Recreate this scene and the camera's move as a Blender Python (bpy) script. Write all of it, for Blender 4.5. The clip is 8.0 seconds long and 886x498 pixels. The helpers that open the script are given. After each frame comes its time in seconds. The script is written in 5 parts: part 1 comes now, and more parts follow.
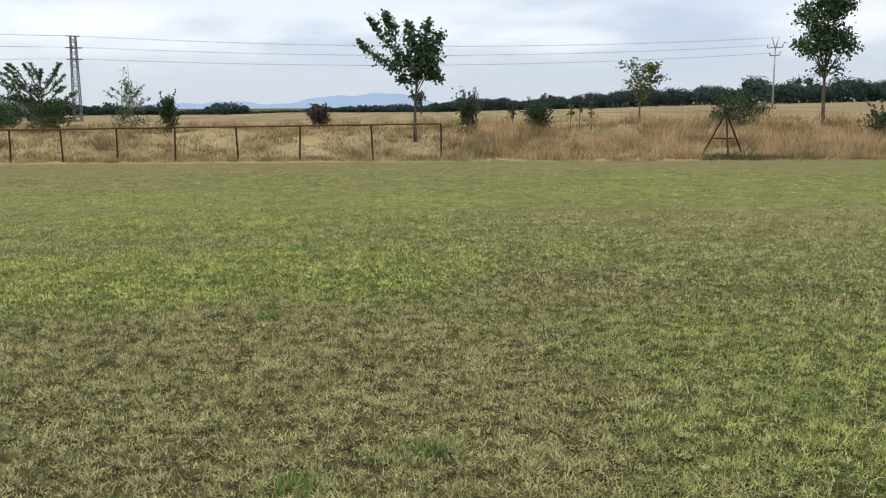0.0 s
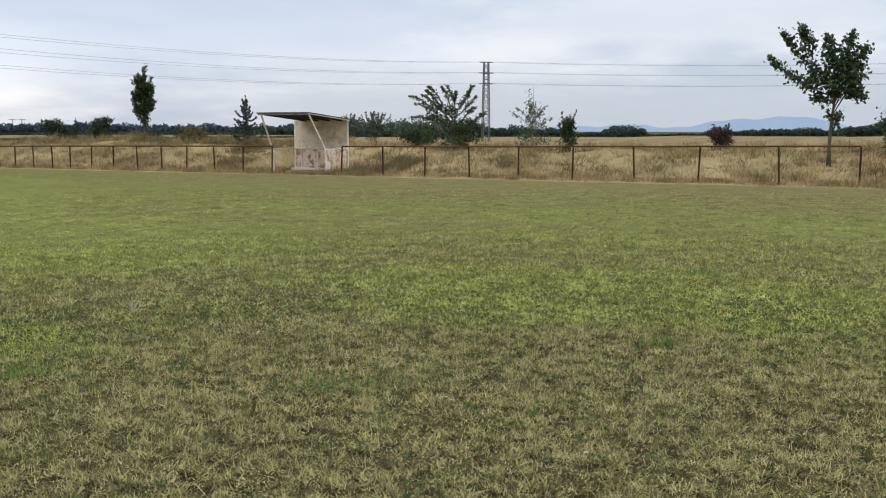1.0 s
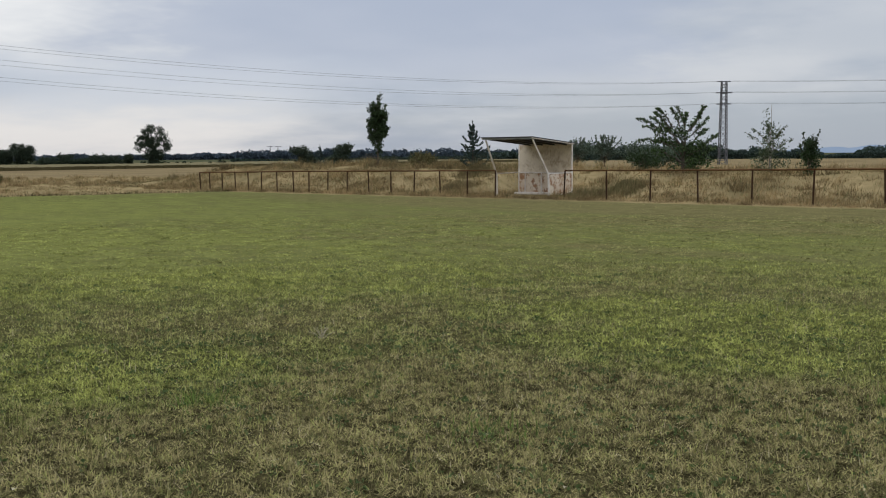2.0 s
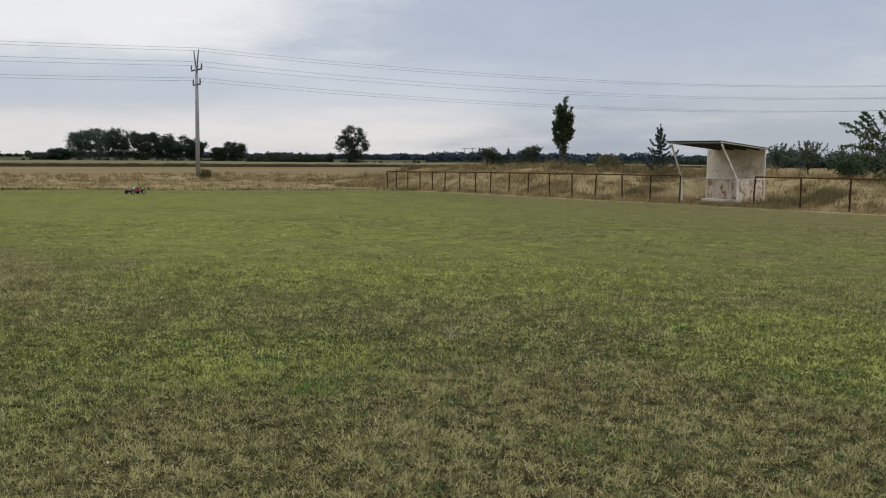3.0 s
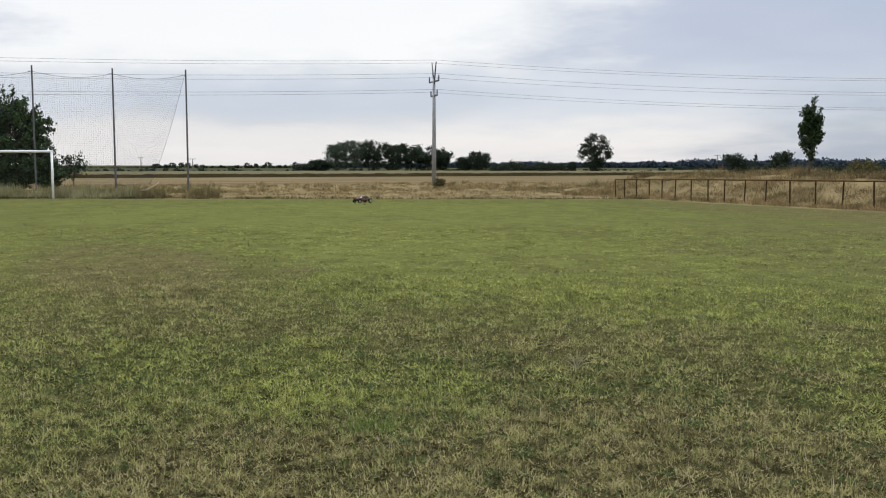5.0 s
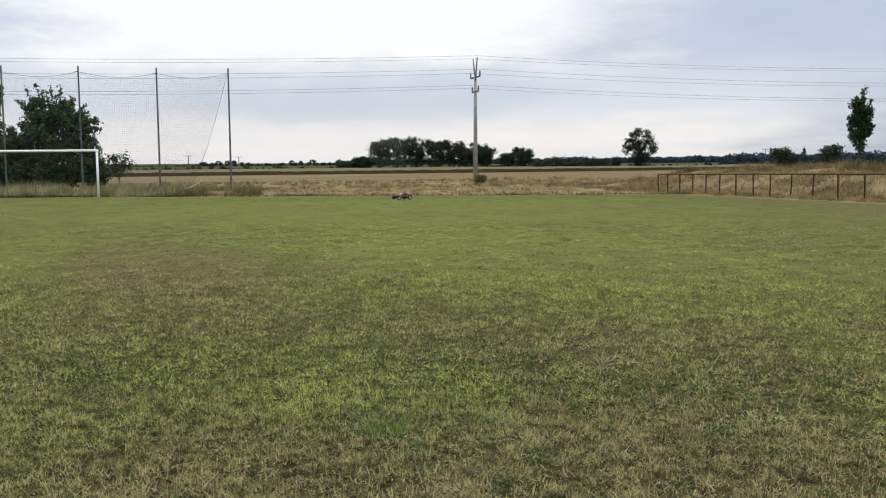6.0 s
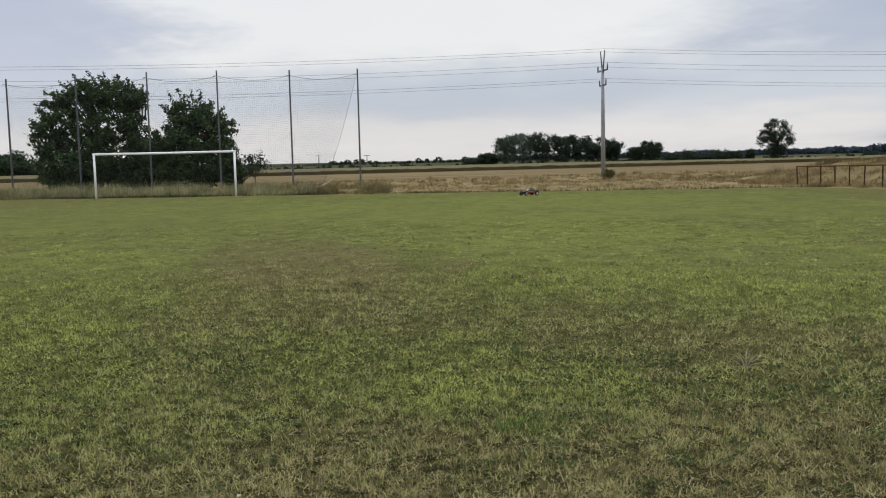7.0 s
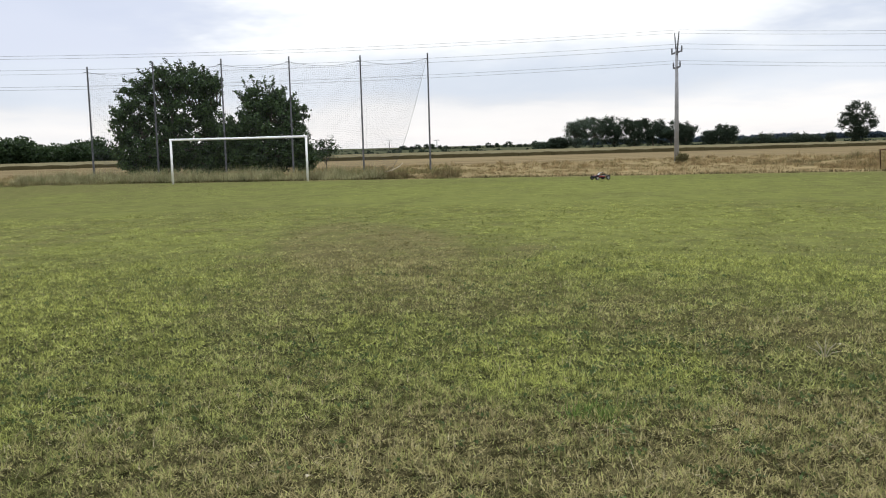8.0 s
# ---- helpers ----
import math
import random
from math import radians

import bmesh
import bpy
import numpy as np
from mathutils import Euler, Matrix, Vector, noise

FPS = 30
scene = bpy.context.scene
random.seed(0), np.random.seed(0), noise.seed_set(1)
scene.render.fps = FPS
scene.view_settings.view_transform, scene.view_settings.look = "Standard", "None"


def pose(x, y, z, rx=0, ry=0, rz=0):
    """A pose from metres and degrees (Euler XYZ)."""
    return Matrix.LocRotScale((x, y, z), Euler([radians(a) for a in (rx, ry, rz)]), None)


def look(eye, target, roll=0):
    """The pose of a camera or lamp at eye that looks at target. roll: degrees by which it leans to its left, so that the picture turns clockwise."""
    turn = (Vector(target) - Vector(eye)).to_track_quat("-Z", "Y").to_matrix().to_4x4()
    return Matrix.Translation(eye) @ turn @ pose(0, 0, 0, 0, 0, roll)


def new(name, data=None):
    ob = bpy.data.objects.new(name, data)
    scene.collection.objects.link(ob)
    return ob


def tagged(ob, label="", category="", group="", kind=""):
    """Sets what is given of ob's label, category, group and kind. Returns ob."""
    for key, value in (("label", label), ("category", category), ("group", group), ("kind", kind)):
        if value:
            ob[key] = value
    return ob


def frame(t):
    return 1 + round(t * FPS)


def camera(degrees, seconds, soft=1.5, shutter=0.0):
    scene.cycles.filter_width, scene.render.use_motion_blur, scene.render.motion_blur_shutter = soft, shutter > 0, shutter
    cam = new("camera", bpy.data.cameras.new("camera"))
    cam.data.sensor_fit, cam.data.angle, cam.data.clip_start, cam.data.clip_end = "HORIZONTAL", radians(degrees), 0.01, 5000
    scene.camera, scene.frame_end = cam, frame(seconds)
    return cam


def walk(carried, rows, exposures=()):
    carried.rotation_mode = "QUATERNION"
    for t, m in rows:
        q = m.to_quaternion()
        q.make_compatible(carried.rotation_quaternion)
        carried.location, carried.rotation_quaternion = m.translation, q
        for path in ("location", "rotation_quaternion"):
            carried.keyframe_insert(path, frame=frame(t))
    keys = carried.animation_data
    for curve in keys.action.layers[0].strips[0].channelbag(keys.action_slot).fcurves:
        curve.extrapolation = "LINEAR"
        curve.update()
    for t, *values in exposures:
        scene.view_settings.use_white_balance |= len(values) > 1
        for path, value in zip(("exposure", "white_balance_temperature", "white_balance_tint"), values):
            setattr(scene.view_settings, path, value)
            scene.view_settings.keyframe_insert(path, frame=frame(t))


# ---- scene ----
cam = camera(51.0, 8.0, soft=1.1)
PATH = [
    (0, (0.079, -0.483, 1.894), (0.101, 1.494, 1.592), -0.3),
    (0.5, (-0.026, -0.161, 1.78), (-0.474, 1.77, 1.515), -0.2),
    (1, (-0.117, 0.137, 1.767), (-0.899, 1.961, 1.515), 0.1),
    (1.5, (-0.16, 0.467, 1.798), (-1.225, 2.147, 1.585), 0.2),
    (1.7, (-0.129, 0.618, 1.804), (-1.255, 2.258, 1.599), -0.2),
    (2.8, (0.21, 1.166, 1.729), (-1.239, 2.531, 1.529), 0.5),
    (3, (0.217, 1.323, 1.737), (-1.29, 2.623, 1.542), 0.6),
    (3.5, (0.12, 1.767, 1.723), (-1.529, 2.885, 1.541), -0.5),
    (4, (0.1, 2.225, 1.696), (-1.66, 3.158, 1.525), 0.2),
    (4.5, (0.072, 2.561, 1.688), (-1.705, 3.462, 1.51), 0.2),
    (4.7, (0.05, 2.679, 1.704), (-1.738, 3.558, 1.525), 0.1),
    (5.8, (-0.011, 3.079, 1.719), (-1.822, 3.908, 1.534), 0.0),
    (6, (-0.054, 3.094, 1.706), (-1.888, 3.868, 1.519), -0.4),
    (6.5, (-0.143, 3.072, 1.699), (-2.055, 3.626, 1.511), -1.3),
    (7, (-0.117, 3.035, 1.699), (-2.039, 3.554, 1.508), -1.3),
    (7.5, (-0.122, 3.031, 1.699), (-2.051, 3.521, 1.499), -1.3),
    (8, (-0.158, 3.051, 1.684), (-2.111, 3.423, 1.464), -1.5),
]
walk(cam, [(t, look(eye, target, roll)) for t, eye, target, roll in PATH],
     exposures=((0.0, 0.53), (0.5, 0.36), (1.0, 0.33), (1.7, -0.15), (2.8, -0.18), (3.5, -0.20), (4.0, -0.60), (4.4, -0.12), (6.0, 0.08), (6.5, -0.20), (7.0, -0.16), (7.5, 0.06), (8.0, 0.28)))

# ---- sky, sun, exposure ----
scene.view_settings.exposure = 0.0
SUN_BEARING, SUN_HEIGHT = 55.0, 48.0   # degrees left of +y, degrees above the horizon


class Nodes:
    """Short hand for node trees."""

    def __init__(self, tree):
        self.tree = tree
        tree.nodes.clear()

    def add(self, kind, ins=None):
        n = self.tree.nodes.new(kind)
        for slot, x in (ins or {}).items():
            self.put(n.inputs[slot], x)
        return n

    def put(self, socket, x):
        if isinstance(x, bpy.types.NodeSocket):
            self.tree.links.new(x, socket)
        elif isinstance(x, (tuple, list)) and len(x) == 3 and socket.type == "RGBA":
            socket.default_value = (*x, 1)
        else:
            socket.default_value = x

    def math(self, op, a, b=0.0, c=0.0, clamp=False):
        n = self.add("ShaderNodeMath")
        n.operation, n.use_clamp = op, clamp
        for k, x in enumerate((a, b, c)):
            self.put(n.inputs[k], x)
        return n.outputs[0]

    def mix(self, f, a, b, blend="MIX"):
        n = self.add("ShaderNodeMix")
        n.data_type, n.blend_type = "RGBA", blend
        for slot, x in ((0, f), (6, a), (7, b)):
            self.put(n.inputs[slot], x)
        return n.outputs[2]

    def smooth(self, x, lo, hi):
        n = self.add("ShaderNodeMapRange", {"Value": x, "From Min": lo, "From Max": hi})
        n.interpolation_type = "SMOOTHSTEP"
        return n.outputs[0]

    def noise(self, vec, scale, detail=3.0, rough=0.55):
        n = self.add("ShaderNodeTexNoise", {"Scale": scale, "Detail": detail, "Roughness": rough})
        if vec is not None:
            self.put(n.inputs["Vector"], vec)
        return n.outputs[0]


def make_sky():
    w = bpy.data.worlds.new("sky")
    scene.world = w
    w.use_nodes = True
    k = Nodes(w.node_tree)
    out = k.add("ShaderNodeOutputWorld")
    way = k.add("ShaderNodeTexCoord").outputs["Generated"]
    sep = k.add("ShaderNodeSeparateXYZ", {0: way})
    x, y, z = sep.outputs
    up = k.math("MAXIMUM", z, 0.0)
    flat = k.math("ADD", up, 0.16)
    px, py = k.math("DIVIDE", x, flat), k.math("DIVIDE", y, flat)
    vec = k.add("ShaderNodeCombineXYZ", {0: px, 1: py, 2: 0.3}).outputs[0]
    big = k.noise(vec, 0.62, 3.0, 0.5)
    small = k.noise(vec, 1.9, 4.0, 0.55)
    cover = k.math("ADD", k.math("MULTIPLY", big, 0.75), k.math("MULTIPLY", small, 0.25))
    cloud = k.mix(k.smooth(cover, 0.38, 0.62), (0.39, 0.455, 0.57), (0.68, 0.705, 0.76))
    # bearing left of north and height over the horizon, in degrees, with ragged edges
    ragged = k.math("SUBTRACT", k.noise(vec, 1.1, 5.0, 0.6), 0.5)
    deg = k.math("MULTIPLY_ADD", k.math("ARCTAN2", k.math("MULTIPLY", x, -1.0), y), 57.3, k.math("MULTIPLY", ragged, 34.0))
    high = k.math("MULTIPLY_ADD", z, 57.3, k.math("MULTIPLY", k.math("SUBTRACT", small, 0.5), 3.0))

    def span(v, a, b, c, d):
        """1 between b and c, falling to 0 at a and d."""
        return k.math("MULTIPLY", k.smooth(v, a, b), k.smooth(v, d, c))
    # thin lilac-blue cloud to the north-west, bright sheets to the west and north, a grey band and a pale one low over the fields
    for bearings, heights, tint, amount in (((20, 30, 50, 64), (2.5, 6.0, 40, 60), (0.49, 0.545, 0.68), 0.75), ((52, 66, 88, 100), (4.0, 7.0, 40, 60), (1.0, 1.0, 1.0), 0.9), ((88, 99, 118, 140), (3.0, 6.0, 40, 60), (0.60, 0.64, 0.78), 0.75),
                                            ((-14, 0, 14, 28), (3.0, 6.0, 40, 60), (0.72, 0.74, 0.78), 0.6), ((34, 52, 120, 150), (1.8, 3.4, 4.6, 6.4), (0.65, 0.70, 0.80), 0.65), ((42, 60, 120, 150), (-9, -8, 1.6, 3.6), (0.91, 0.885, 0.88), 0.75),
                                            ((-60, -30, 30, 42), (-9, -8, 1.8, 4.8), (0.43, 0.485, 0.565), 0.9)):
        cloud = k.mix(k.math("MULTIPLY", k.math("MULTIPLY", span(deg, *bearings), span(high, *heights)), amount), cloud, tint)
    blue = k.add("ShaderNodeTexSky")
    blue.sky_type, blue.sun_disc = "NISHITA", False
    blue.sun_elevation, blue.sun_rotation = radians(SUN_HEIGHT), radians(-SUN_BEARING)
    soft_blue = k.mix(1.0, blue.outputs[0], (0.10, 0.10, 0.10), "MULTIPLY")
    cloud = k.mix(0.10, cloud, soft_blue)
    # an overcast sky is brighter towards the zenith
    lift = k.math("MULTIPLY_ADD", k.smooth(z, 0.22, 0.85), 2.4, 1.0)
    bg = k.add("ShaderNodeBackground", {"Color": cloud, "Strength": lift})
    k.put(out.inputs["Surface"], bg.outputs[0])


make_sky()
sun = new("sun", bpy.data.lights.new("sun", "SUN"))
sun.data.energy, sun.data.angle, sun.data.color = 1.3, radians(18), (1.0, 0.95, 0.88)
b, h = radians(SUN_BEARING), radians(SUN_HEIGHT)
sun.matrix_world = look((-60 * math.sin(b) * math.cos(h), 60 * math.cos(b) * math.cos(h), 60 * math.sin(h)), (0, 0, 0))


# ---- materials ----
def material(name):
    m = bpy.data.materials.new(name)
    m.use_nodes = True
    k = Nodes(m.node_tree)
    out = k.add("ShaderNodeOutputMaterial")
    p = k.add("ShaderNodeBsdfPrincipled")
    k.put(out.inputs["Surface"], p.outputs[0])
    return m, k, p, out


def bump(k, p, height, strength=0.3, dist=0.02):
    n = k.add("ShaderNodeBump", {"Height": height, "Strength": strength, "Distance": dist})
    k.put(p.inputs["Normal"], n.outputs[0])


def worn(name, base, dark, scale=6.0, rough=0.7, metal=0.0, fine=60.0, amount=0.6):
    """A painted, rusted or weathered surface with stains at two scales."""
    m, k, p, out = material(name)
    obj = k.add("ShaderNodeTexCoord").outputs["Object"]
    a, c = k.noise(obj, scale, 4.0, 0.6), k.noise(obj, fine, 2.0)
    f = k.smooth(k.math("ADD", k.math("MULTIPLY", a, 0.75), k.math("MULTIPLY", c, 0.25)), 0.42, 0.66)
    rnd = k.add("ShaderNodeObjectInfo").outputs["Random"]
    col = k.mix(k.math("MULTIPLY", f, amount), base, dark)
    col = k.mix(k.math("MULTIPLY", rnd, 0.18), col, dark)
    k.put(p.inputs["Base Color"], col)
    p.inputs["Roughness"].default_value, p.inputs["Metallic"].default_value = rough, metal
    p.inputs["Specular IOR Level"].default_value = 0.1 if rough > 0.78 else 0.4
    bump(k, p, c, 0.25, 0.004)
    return m


def leaf(name, one, two, shine=0.5, through_light=0.16):
    m, k, p, out = material(name)
    r = k.add("ShaderNodeNewGeometry").outputs["Random Per Island"]
    obj = k.add("ShaderNodeTexCoord").outputs["Object"]
    n = k.noise(obj, 0.8, 2.0)
    f = k.math("ADD", k.math("MULTIPLY", r, 0.7), k.math("MULTIPLY", n, 0.3))
    col = k.mix(f, one, two)
    k.put(p.inputs["Base Color"], col)
    p.inputs["Roughness"].default_value = shine
    p.inputs["Specular IOR Level"].default_value = 0.10 if shine < 0.75 else 0.0
    t = k.add("ShaderNodeBsdfTranslucent", {"Color": k.mix(0.35, col, (0.12, 0.20, 0.06))})
    s = k.add("ShaderNodeMixShader", {0: through_light, 1: p.outputs[0], 2: t.outputs[0]})
    k.put(out.inputs["Surface"], s.outputs[0])
    return m


def flaking(name):
    """Cream paint that has flaked off in blotches over rusty brown sheet."""
    m, k, p, out = material(name)
    obj = k.add("ShaderNodeTexCoord").outputs["Object"]
    a, c = k.noise(obj, 3.4, 5.0, 0.68), k.noise(obj, 22.0, 3.0)
    cream = k.mix(k.smooth(k.noise(obj, 1.7, 3.0), 0.35, 0.7), (0.70, 0.59, 0.44), (0.52, 0.36, 0.22))
    flaked = k.smooth(k.math("MULTIPLY_ADD", c, 0.10, a), 0.565, 0.61)
    col = k.mix(flaked, cream, k.mix(k.smooth(c, 0.4, 0.6), (0.42, 0.215, 0.10), (0.27, 0.15, 0.08)))
    k.put(p.inputs["Base Color"], col)
    p.inputs["Roughness"].default_value = 0.8
    bump(k, p, flaked, 0.3, 0.003)
    return m


# dry and green patches of the lawn: centre, radii, weight (+ dry, - green)
DRY_PATCHES = ((-1.4, 5.5, 2.9, 2.6, 0.62), (1.5, 9.2, 1.3, 1.6, 0.40), (-6.9, 8.3, 2.0, 1.5, 0.18), (-4.5, 5.0, 1.5, 2.7, 0.44), (-16.6, 4.8, 4.8, 1.6, 0.52),
               (5.0, 15.5, 5.0, 2.6, 0.26), (-8.5, 29.6, 26.0, 4.0, 0.48), (-8.0, 23.5, 14.0, 1.4, 0.22), (-7.0, 16.8, 3.0, 0.7, 0.30))
GREEN_PATCHES = ((-2.4, 10.2, 3.7, 1.7, -0.48), (-3.7, 8.6, 1.5, 0.9, -0.36), (-6.6, 5.3, 1.35, 0.95, -0.44), (-8.1, 4.6, 1.6, 1.2, -0.26), (2.5, 5.6, 1.9, 2.5, -0.12), (-9.0, 0.9, 3.2, 1.6, -0.32),
                 (-15.0, 0.8, 7.0, 2.0, -0.34), (-11.4, 8.6, 3.6, 2.0, -0.22), (-16.0, 11.5, 9.0, 4.0, -0.26), (-32.0, 14.0, 9.0, 9.0, -0.18), (-4.0, 18.0, 9.0, 3.5, -0.16), (-34.0, 12.0, 20.0, 20.0, -0.30), (12.0, 22.0, 10.0, 5.0, -0.14))


def dryness(k, pos, detail=5.0):
    """How far the lawn has dried out (0 green, 1 straw), and how lush it is where it has not."""
    sep = k.add("ShaderNodeSeparateXYZ", {0: pos})
    x, y = sep.outputs[0], sep.outputs[1]
    wob, fine = k.noise(pos, 0.9, 4.0, 0.65), k.noise(pos, 3.6, detail, 0.75)
    total = k.math("MULTIPLY_ADD", k.noise(pos, 0.30, 4.0, 0.6), 1.2, -0.28)
    total = k.math("ADD", total, k.math("MULTIPLY_ADD", wob, 0.8, -0.40))
    total = k.math("ADD", total, k.math("MULTIPLY_ADD", fine, 1.7, -0.85))
    # mown in long strips towards the goal
    along = k.math("MULTIPLY_ADD", y, 0.44, k.math("MULTIPLY", x, -0.90))
    across = k.math("MULTIPLY_ADD", y, 0.90, k.math("MULTIPLY", x, 0.44))
    strips = k.noise(k.add("ShaderNodeCombineXYZ", {0: k.math("MULTIPLY", along, 0.10), 1: across, 2: 0.0}).outputs[0], 1.1, 4.0, 0.65)
    total = k.math("ADD", total, k.math("MULTIPLY_ADD", strips, 0.9, -0.45))
    for cx, cy, rx, ry, amp in DRY_PATCHES + GREEN_PATCHES:
        dx = k.math("DIVIDE", k.math("SUBTRACT", x, cx), rx)
        dy = k.math("DIVIDE", k.math("SUBTRACT", y, cy), ry)
        d = k.math("ADD", k.math("MULTIPLY", dx, dx), k.math("MULTIPLY", dy, dy))
        d = k.math("MULTIPLY_ADD", k.math("SUBTRACT", wob, 0.5), 2.2, d)
        total = k.math("MULTIPLY_ADD", k.smooth(d, 1.4, 0.55), 1.3 * amp, total)
    return k.math("MULTIPLY_ADD", k.smooth(total, -0.08, 1.05), 0.66, 0.12), k.smooth(total, 0.20, -0.45)


def ground_material():
    m, k, p, out = material("ground")
    pos = k.add("ShaderNodeNewGeometry").outputs["Position"]
    sep = k.add("ShaderNodeSeparateXYZ", {0: pos})
    x, y = sep.outputs[0], sep.outputs[1]
    dry, lush = dryness(k, pos)
    fine, mid = k.noise(pos, 42.0, 3.0, 0.7), k.noise(pos, 9.0, 3.0, 0.6)
    tex = k.math("ADD", k.math("MULTIPLY", fine, 0.4), k.math("MULTIPLY", mid, 0.6))
    # dark tones near the walk include painted shade between blades; lighter and flatter farther off
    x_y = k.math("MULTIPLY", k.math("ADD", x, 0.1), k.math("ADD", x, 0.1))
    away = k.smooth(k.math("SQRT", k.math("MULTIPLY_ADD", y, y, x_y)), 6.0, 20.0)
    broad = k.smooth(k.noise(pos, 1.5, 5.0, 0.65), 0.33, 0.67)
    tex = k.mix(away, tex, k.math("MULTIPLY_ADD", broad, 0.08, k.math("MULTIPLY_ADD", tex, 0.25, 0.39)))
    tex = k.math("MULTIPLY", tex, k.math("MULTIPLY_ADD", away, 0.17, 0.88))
    green = k.mix(k.smooth(tex, 0.35, 0.65), LAWN_DARK, k.mix(lush, LAWN_LIGHT, LAWN_LUSH))
    straw = k.mix(k.smooth(tex, 0.35, 0.65), THATCH_DARK, THATCH_LIGHT)
    lawn = k.mix(dry, green, straw)
    # the meadow of dry grass round the pitch, the stubble and the far fields
    n1, n2 = k.noise(pos, 0.35, 4.0, 0.6), k.noise(pos, 3.0, 4.0, 0.65)
    meadow = k.mix(k.smooth(n1, 0.35, 0.65), (0.150, 0.116, 0.057), (0.235, 0.178, 0.090))
    meadow = k.mix(k.math("MULTIPLY", k.smooth(n2, 0.4, 0.7), 0.5), meadow, (0.100, 0.083, 0.038))
    rows = k.noise(k.add("ShaderNodeCombineXYZ", {0: k.math("MULTIPLY", x, 0.30), 1: k.math("MULTIPLY", y, 0.02), 2: 0.0}).outputs[0], 1.0, 3.0)
    stubble = k.mix(k.smooth(rows, 0.35, 0.65), (0.118, 0.090, 0.047), (0.176, 0.135, 0.073))
    edge = k.math("MULTIPLY_ADD", k.noise(pos, 0.5, 3.0), 1.6, -0.8)
    far_n = k.smooth(k.math("ADD", y, k.math("MULTIPLY", edge, 3.0)), 50.0, 56.0)
    far_w = k.smooth(k.math("ADD", x, k.math("MULTIPLY", edge, 3.0)), -76.0, -82.0)
    land = k.mix(k.math("MAXIMUM", far_n, far_w), meadow, stubble)
    land = k.mix(k.math("MAXIMUM", k.smooth(y, 268.0, 300.0), k.smooth(x, -196.0, -201.0)), land, (0.055, 0.058, 0.032))
    on_n = k.smooth(k.math("ADD", y, edge), 32.6, 31.6)
    line = k.math("MULTIPLY_ADD", k.math("SUBTRACT", 29.3, y), 0.49, k.math("ADD", x, 39.7))
    on_w = k.smooth(k.math("ADD", line, edge), -0.4, 0.6)
    col = k.mix(k.math("MULTIPLY", on_n, on_w), land, lawn)
    k.put(p.inputs["Base Color"], col)
    p.inputs["Roughness"].default_value = 0.95
    p.inputs["Specular IOR Level"].default_value = 0.0
    bump(k, p, tex, 0.5, 0.03)
    return m


